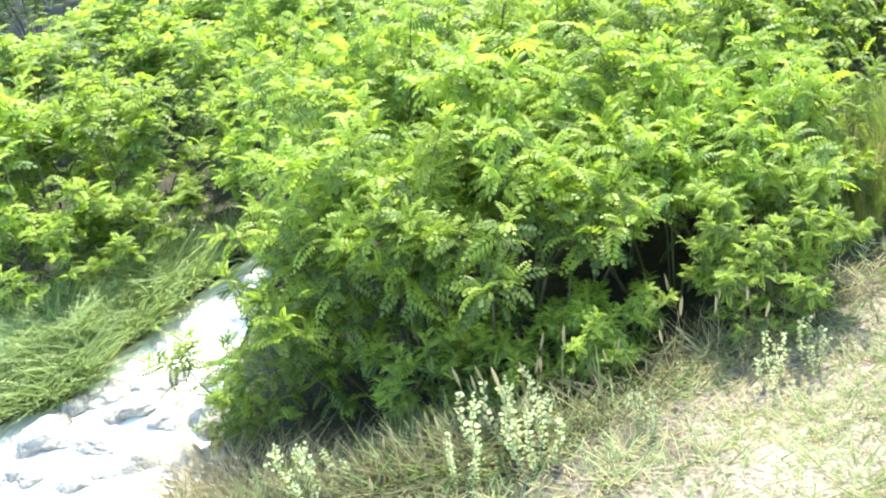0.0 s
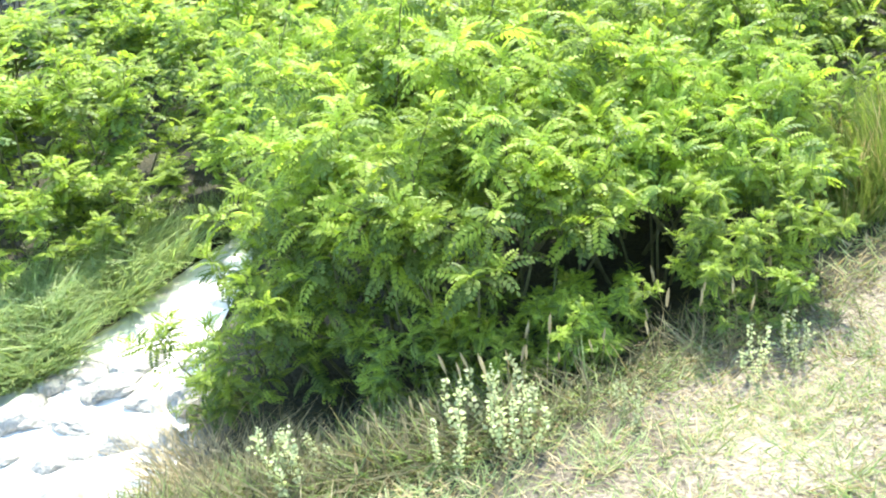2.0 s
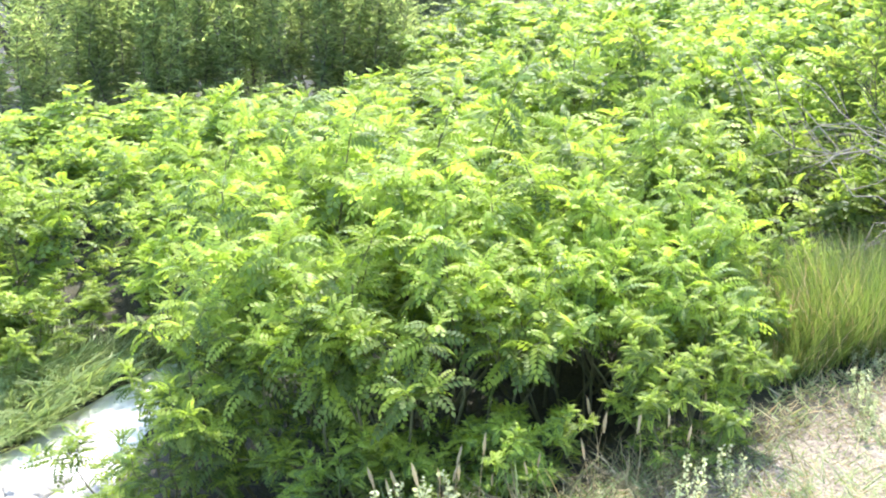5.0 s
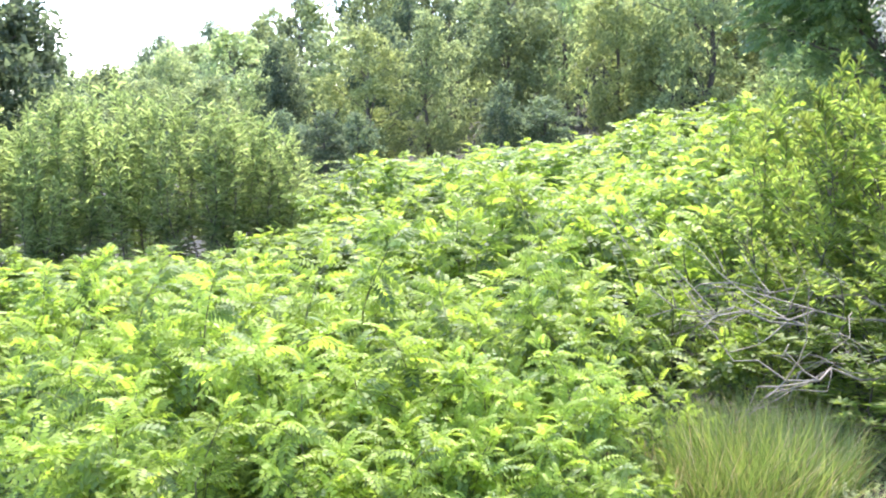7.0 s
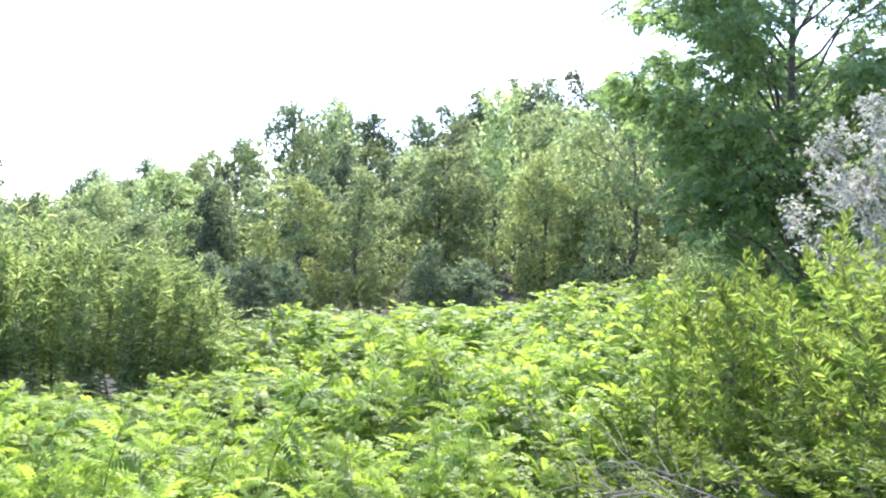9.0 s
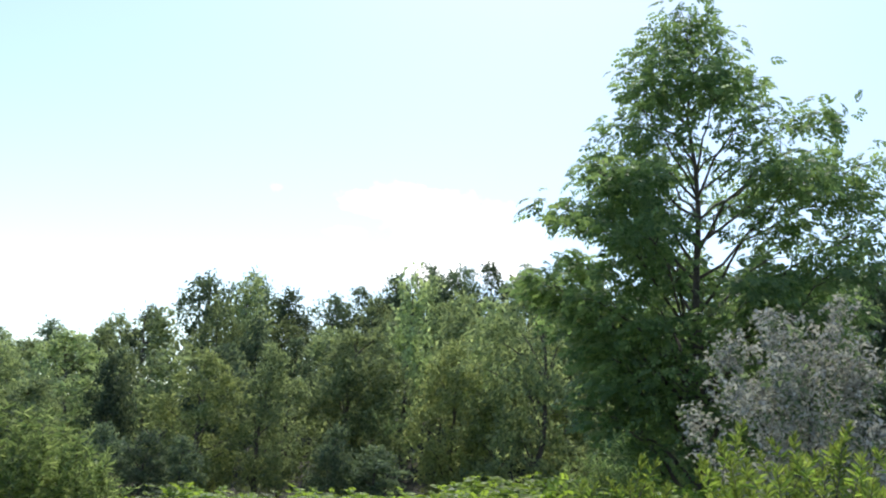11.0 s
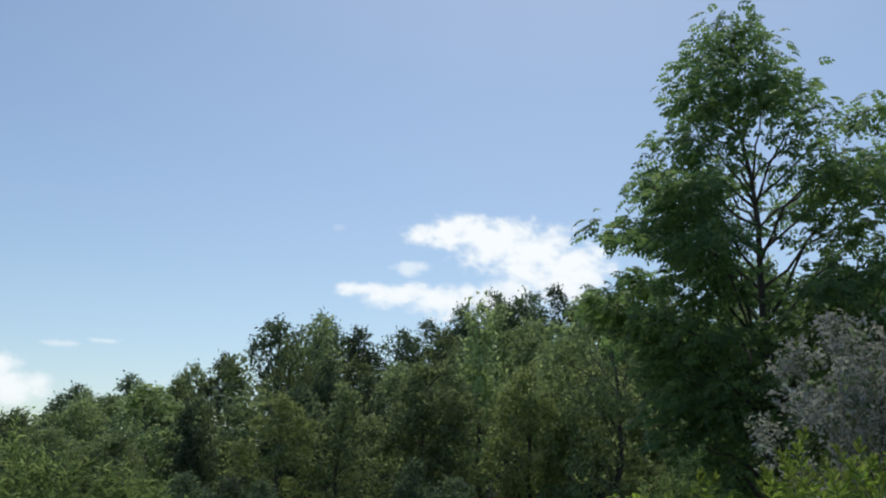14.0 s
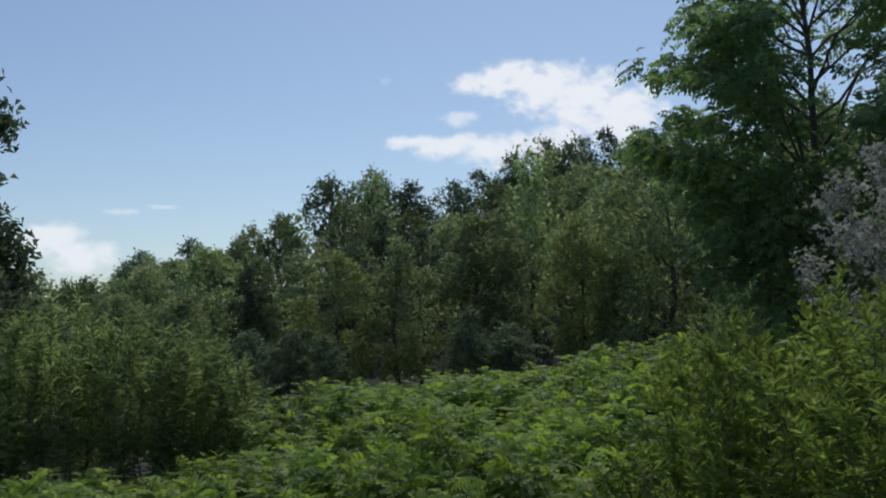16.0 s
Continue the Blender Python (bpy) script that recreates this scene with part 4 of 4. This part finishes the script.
sedge = tuft("sedge_clump", "dense upright clump of fine yellow-green sedge", "grass", "sedge clumps", 301, 1300, 0.30, 0.56, blade(0.010, 0.26), [SEDGE, STRAW], 0.28, 0.86)
settle(sedge, spot(*polar(-16.0, 4.55), 0.02))
for a, q, s in [(-18.0, 4.6, 1.0), (-20.2, 4.7, 0.95), (-22.4, 4.95, 0.8), (-18.6, 5.1, 1.05), (-22.0, 5.35, 1.0), (-14.6, 4.3, 0.7)]:
    repeat(sedge, spot(*polar(a, q), 0.02, a * 200, s))
reed = tuft("reed_clump", "arching broad-bladed green reed grass by the water", "grass", "reeds by the stream", 302, 380, 0.2, 0.33, blade(0.034, 0.7), [REED], 0.5, 1.0)
settle(reed, spot(-3.05, 4.3, 0.02))
g = np.random.default_rng(45)
for k in range(42):
    y = 3.75 + 1.75 * (k + g.uniform(0, 1)) / 42
    x = float(np.interp(y, STREAM_Y, STREAM_X) - np.interp(y, STREAM_Y, STREAM_W)) - 0.16 - 0.6 * g.uniform(0, 1) ** 1.2
    repeat(reed, spot(x, y, 0.02, g.uniform(0, 360), g.uniform(0.65, 1.05)))
for x, y, s in [(-2.2, 5.7, 0.7), (-2.4, 5.85, 0.8), (-2.05, 5.5, 0.6), (-2.6, 5.75, 0.8)]:
    repeat(reed, spot(x, y, 0.02, x * 170, s))
straw = tuft("straw_clump", "clump of bent dry straw at the water's edge", "grass", "dry grass clumps", 303, 280, 0.17, 0.40, blade(0.014, 0.7), [STRAW], 0.9, 1.0)
settle(straw, spot(-1.68, 2.98, 0.0, 0, 1.0))
for x, y, s in [(-1.5, 3.0, 0.8), (-1.9, 3.35, 0.8), (-1.35, 2.85, 0.7), (0.35, 3.1, 0.5)]:
    repeat(straw, spot(x, y, 0.02, x * 310, s))

weed = shrub("pale_weed", "pale dusty weed with small whitish leaves on thin stems", "weed", "weeds along the bank", np.random.default_rng(311), oval(0.8, 0.15), [WEED], GREEN_STEM, True, 1.2, 0.5, 4,
             thick=0.0028, height=0.48, radius=0.15, stems=4, leaf=0.029, gap=0.009, shoots=4, low=0.15, lift=0.3, bow=0.12, shoot_len=0.35, shoot_gap=0.014)
settle(weed, spot(-1.16, 2.52, 0.01, 0, 0.8))
for x, y, s in [(-1.08, 2.6, 0.60), (-0.5, 2.58, 0.75), (-0.36, 2.5, 0.62), (-0.42, 2.68, 0.75), (-0.58, 2.46, 0.50), (0.0, 2.6, 0.45), (0.46, 2.88, 0.50), (0.6, 2.96, 0.50), (1.75, 4.15, 0.25), (2.0, 4.35, 0.30), (2.25, 4.3, 0.25), (2.4, 4.6, 0.30), (1.55, 3.75, 0.25), (1.8, 3.85, 0.28), (2.1, 4.0, 0.30), (1.95, 3.6, 0.25), (2.35, 4.1, 0.28), (2.55, 4.35, 0.30), (2.0, 3.95, 0.40), (1.85, 4.1, 0.45), (2.2, 3.75, 0.40), (2.3, 4.3, 0.47), (2.55, 4.1, 0.45), (2.1, 4.55, 0.42)]:
    repeat(weed, spot(x, y, 0.01, x * 260, s))


g = np.random.default_rng(35)
for k in range(46):
    a, q = -19.5 - 12 * g.uniform(0, 1), 3.5 + 1.0 * g.uniform(0, 1)
    repeat(weed, spot(*polar(a, q + 0.04 * (-a - 20)), 0.01, g.uniform(0, 360), g.uniform(0.28, 0.5), g.uniform(0.18, 0.32)))

green = tuft("grass_tuft", "small tuft of pale green grass on dry ground", "grass", "grass tufts on the bank", 305, 70, 0.07, 0.13, blade(0.03, 0.5), [TURF, STRAW], 0.7, 0.7)
settle(green, spot(0.55, 2.6, 0.0))
g = np.random.default_rng(37)
for k in range(64):
    u = g.uniform(0, 1)
    x, y = -0.6 + 3.2 * u + g.normal(0, 0.25), 2.25 + 2.2 * u * u + g.normal(0, 0.3)
    if (x + 1.2) * -0.576 + (y - 2.45) * 0.817 < 0.1:
        repeat(green, spot(x, y, 0.0, g.uniform(0, 360), g.uniform(0.5, 1.25)))


def stalk(seed):
    """A dry grass stalk with a seed head."""
    g = np.random.default_rng(seed)
    ob = thing("dry_stalk", "thin dry grass stalk with a brown seed head", "grass", "dry stalks along the bank")
    tip = np.array([g.normal(0, 0.08), g.normal(0, 0.08), 0.5])
    path = bent((0, 0, -0.02), tip, (0.03, 0.01, 0), 5)
    v, q = tube(path, np.linspace(0.0022, 0.0012, 5), 4)
    part("stem", mesh("stem", v, [q], [STRAW], smooth=True), ob)
    head = bent(tip * 0.8, tip * 1.02, (0.004, 0, 0), 10)
    v, q = tube(head, 0.0075 * np.sin(np.linspace(0.25, 3.0, 10)) * (1 + 0.35 * (np.arange(10) % 2)), 6)
    part("seed_head", mesh("seed_head", v, [q], [STRAW]), ob)
    return ob


STALKS = [stalk(321), stalk(322), stalk(323)]
g = np.random.default_rng(33)
for k in range(34):
    u = g.uniform(0, 1)
    x, y = -1.3 + 2.2 * u + g.normal(0, 0.08), 2.55 + 1.1 * u * u + g.normal(0, 0.14)
    m = spot(x, y, 0.01, g.uniform(0, 360), g.uniform(0.4, 0.75))
    settle(STALKS[k], m) if k < 3 else repeat(STALKS[k % 3], m)


def turf():
    """Short half-dry turf on the bank, thinning out to bare soil."""
    g = np.random.default_rng(41)
    n = 150000
    x, y = g.uniform(-1.6, 3.0, n), g.uniform(1.85, 5.6, n)
    edge = (x + 1.2) * -0.576 + (y - 2.45) * 0.817
    patch = waviness(x * 2.1 + 1, y * 2.1) + 0.6 * waviness(x * 5.3, y * 4.7 + 2)
    keep = (edge < np.where(x > -0.6, -0.2, 0.3) + 0.12 * waviness(x * 4, y * 4)) & (edge > -1.75) & (g.uniform(-1.7, 0.6, n) < patch + 0.3 * (edge > -0.5))
    x, y, edge = x[keep], y[keep], edge[keep]
    bx, by = g.uniform(-2.2, 5.0, 12000), g.uniform(-4.0, 2.4, 12000)  # the bank goes on round the camera's stand
    thin = (waviness(bx * 1.7, by * 1.7) > g.uniform(-1.2, 0.5, 12000)) & (bx > np.interp(by, STREAM_Y, STREAM_X + STREAM_W) + 0.4)
    x, y, edge = np.concatenate([x, bx[thin]]), np.concatenate([y, by[thin]]), np.concatenate([edge, 0 * bx[thin] - 1])
    n = len(x)
    P = np.stack([x, y, land(x, y) - 0.005], -1)
    b = g.uniform(0, 2 * np.pi, n)
    D = np.stack([np.cos(b) * 0.9, np.sin(b) * 0.9, np.where(g.uniform(0, 1, n) < 0.45, 0.06, g.uniform(0.3, 1.2, n))], -1)
    L = g.uniform(0.025, 0.075, n) * (1 + 0.6 * step(-0.5, 0.1, edge))
    return tagged(new("turf", foliage("turf", (np.array([(0, -0.05, 0), (1, -0.008, -0.3), (1, 0.008, -0.3), (0, 0.05, 0)]), np.array([(0, 1, 2, 3)])), P, D, L, g.uniform(0, 1, n), g, [TURF, STRAW], 0.8, 0.6)), "short half-dry grass over the sunny bank", "grass", kind="stuff")


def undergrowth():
    """Tangled grass and herbs at the feet of the thicket, the old blades coloured dark for its shade."""
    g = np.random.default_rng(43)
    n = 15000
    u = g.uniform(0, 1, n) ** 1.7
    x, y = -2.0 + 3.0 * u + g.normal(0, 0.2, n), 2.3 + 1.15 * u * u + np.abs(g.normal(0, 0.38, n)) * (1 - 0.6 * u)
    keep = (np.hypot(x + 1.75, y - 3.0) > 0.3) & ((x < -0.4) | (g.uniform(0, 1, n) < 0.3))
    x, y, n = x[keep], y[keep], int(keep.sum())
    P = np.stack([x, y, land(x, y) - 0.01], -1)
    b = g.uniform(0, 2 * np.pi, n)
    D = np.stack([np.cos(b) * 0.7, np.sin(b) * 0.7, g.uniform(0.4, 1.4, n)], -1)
    return tagged(new("undergrowth", foliage("undergrowth", blade(0.03, 0.5), P, D, g.uniform(0.05, 0.26, n) * (1.1 - 0.45 * step(-0.6, 0.6, x)), g.uniform(0, 1, n), g, [SHADE_HAY, SEDGE], 0.8, 0.72)), "tangled green and shade-darkened old grass under the thicket", "grass", kind="stuff")


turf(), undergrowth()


def stone(seed, flat):
    bm = bmesh.new()
    bmesh.ops.create_icosphere(bm, subdivisions=3, radius=0.5)
    for v in bm.verts:
        p = v.co.copy()
        k = 1 + 0.35 * noise.noise(p * 2.2 + Vector((seed, 0, 0))) + 0.12 * noise.noise(p * 6 + Vector((0, seed, 0)))
        v.co = Vector((p.x * k, p.y * k * 0.8, p.z * k * flat))
    me = bpy.data.meshes.new("stone")
    bm.to_mesh(me)
    bm.free()
    me.materials.append(STONE)
    return tagged(new("stone", me), "pale sun-bleached stone lying in the shallow stream", "stone", "stones in the stream")


STONES = [stone(1.7, 0.42), stone(5.1, 0.55), stone(9.3, 0.35)]
g = np.random.default_rng(47)
for k in range(46):
    y = g.uniform(2.6, 4.3)
    w = float(np.interp(y, STREAM_Y, STREAM_W))
    x = float(np.interp(y, STREAM_Y, STREAM_X)) + w * g.uniform(-0.6, 1.25)
    s = g.uniform(0.1, 0.34)
    m = pose(x, y, max(-0.81, float(land(x, y))) + 0.02 * s, g.normal(0, 8), g.normal(0, 8), g.uniform(0, 360)) @ Matrix.Diagonal((s, s, s, 1))
    settle(STONES[k], m) if k < 3 else repeat(STONES[k % 3], m)


def dead_branch(seed, spread):
    """A fallen grey branch: one bough with forked bare twigs."""
    g = np.random.default_rng(seed)
    ob = thing("dead_branch", "bare grey fallen branch with forked twigs", "branch", "dead branches by the sedge")
    bough = bent((0, 0, 0), (-1.25, -0.1, 0.22), (0, 0, 0.12), 8, 0.04, g)
    v, q = tube(bough, np.linspace(0.010, 0.0025, 8), 6)
    part("bough", mesh("bough", v, [q], [DEADWOOD], smooth=True), ob)
    for k in range(8):
        o = bough[int(g.integers(1, 7))]
        d = np.array([-0.45, g.normal(0, 0.5) * spread, g.normal(0.02, 0.4)])
        e = o + d * g.uniform(0.35, 0.9)
        pieces = [tube(bent(o, e, g.normal(0, 0.05, 3), 5, 0.025, g), np.linspace(0.0045, 0.0016, 5), 4)]
        for f in range(2):
            w = o + (e - o) * g.uniform(0.4, 0.8)
            pieces.append(tube(bent(w, w + d * 0.25 + g.normal(0, 0.09, 3), (0, 0, 0.01), 4), np.linspace(0.003, 0.0012, 4), 3))
        v, q = join(pieces)
        part("twig", mesh("twig", v, [q], [DEADWOOD], smooth=True), ob)
    return ob


DEAD = [dead_branch(351, 1.0), dead_branch(352, 0.8)]
for k, (x, y, z, turn) in enumerate([(2.95, 5.2, 0.3, 0), (2.7, 5.5, 0.22, -14), (3.1, 5.6, 0.3, -24), (2.75, 5.0, 0.1, 24)]):
    m = pose(x, y, z, 0, 0, turn)
    settle(DEAD[k], m) if k < 2 else repeat(DEAD[k % 2], m)

# ---------------------------------------------------------------- clouds, far off
def cloud(puffs, far, grain, thick=1.0):
    """A bank of vapour: puffs (bearing, height, half width and half height in degrees, tilt) that melt together and fray."""
    puffs = np.array(puffs, float)
    a0, a1 = (puffs[:, 0] - puffs[:, 2]).min() - 0.8, (puffs[:, 0] + puffs[:, 2]).max() + 0.8
    e0, e1 = (puffs[:, 1] - puffs[:, 3]).min() - 0.8, (puffs[:, 1] + puffs[:, 3]).max() + 0.8
    na, ne = int((a1 - a0) / 0.1) + 2, int((e1 - e0) / 0.1) + 2
    A, E = np.meshgrid(np.linspace(a0, a1, na), np.linspace(e0, e1, ne), indexing="ij")
    body = np.full(A.shape, -9.0)
    for a, e, w, h, tilt in puffs:
        c, s_ = math.cos(radians(tilt)), math.sin(radians(tilt))
        u, v = (A - a) * c + (E - e) * s_, (E - e) * c - (A - a) * s_
        v = np.where(v < 0, v * 0.8, v * 1.1)
        body = np.maximum(body, 1 - (u / w) ** 2 - (v / h) ** 2)
    fray = np.array([noise.fractal(Vector((a * grain, e * grain * 1.5, far * 0.01)), 0.75, 2.1, 6) for a, e in zip(A.ravel(), E.ravel())]).reshape(A.shape)
    dense = step(-0.3, 1.0, body + 0.65 * fray) * thick
    rim = np.minimum(np.minimum(A - a0, a1 - A), np.minimum(E - e0, e1 - E))
    dense = np.clip(dense * step(0.0, 0.4, rim), 0, 0.97)
    ra, re = np.radians(A), np.radians(E)
    V = np.stack([-np.sin(ra) * far, np.cos(ra) * far, 1.7 + np.tan(re) * far], -1)
    i, j = np.meshgrid(np.arange(na - 1), np.arange(ne - 1), indexing="ij")
    k = (i * ne + j).ravel()
    me = mesh("cloud", V.reshape(-1, 3), [np.stack([k, k + ne, k + ne + 1, k + 1], -1)], [CLOUD], smooth=True)
    me.attributes.new("vapour", "FLOAT", "POINT").data.foreach_set("value", dense.ravel().astype(np.float32))
    return tagged(new("cloud", me), "small bright white fair-weather cloud in the blue sky", "cloud", "clouds", "structure")


cloud([(-7.6, 14.6, 1.9, 0.65, 0), (-9.4, 14.9, 2.3, 1.05, -4), (-11.5, 14.3, 2.8, 1.4, -10), (-13.6, 13.4, 2.8, 1.7, -14), (-15.6, 12.5, 2.6, 1.8, -18)], 2800, 0.9)
cloud([(-3.4, 11.3, 2.0, 0.42, -2), (-5.8, 11.1, 2.6, 0.65, -2), (-8.6, 10.8, 2.9, 0.95, -4), (-11.2, 11.0, 2.7, 1.1, -4)], 2850, 0.9, 0.95)
cloud([(-6.3, 12.6, 1.3, 0.4, -4)], 2900, 1.2, 0.6)
cloud([(16.6, 5.8, 2.0, 0.9, -12), (14.8, 4.9, 1.8, 0.8, -8)], 2950, 0.9, 0.9)
cloud([(12.8, 7.3, 1.2, 0.16, 0), (10.6, 7.6, 1.0, 0.1, 0)], 3000, 1.4, 0.4)
cloud([(-2.0, 14.8, 0.4, 0.25, 0)], 3050, 1.6, 0.15)
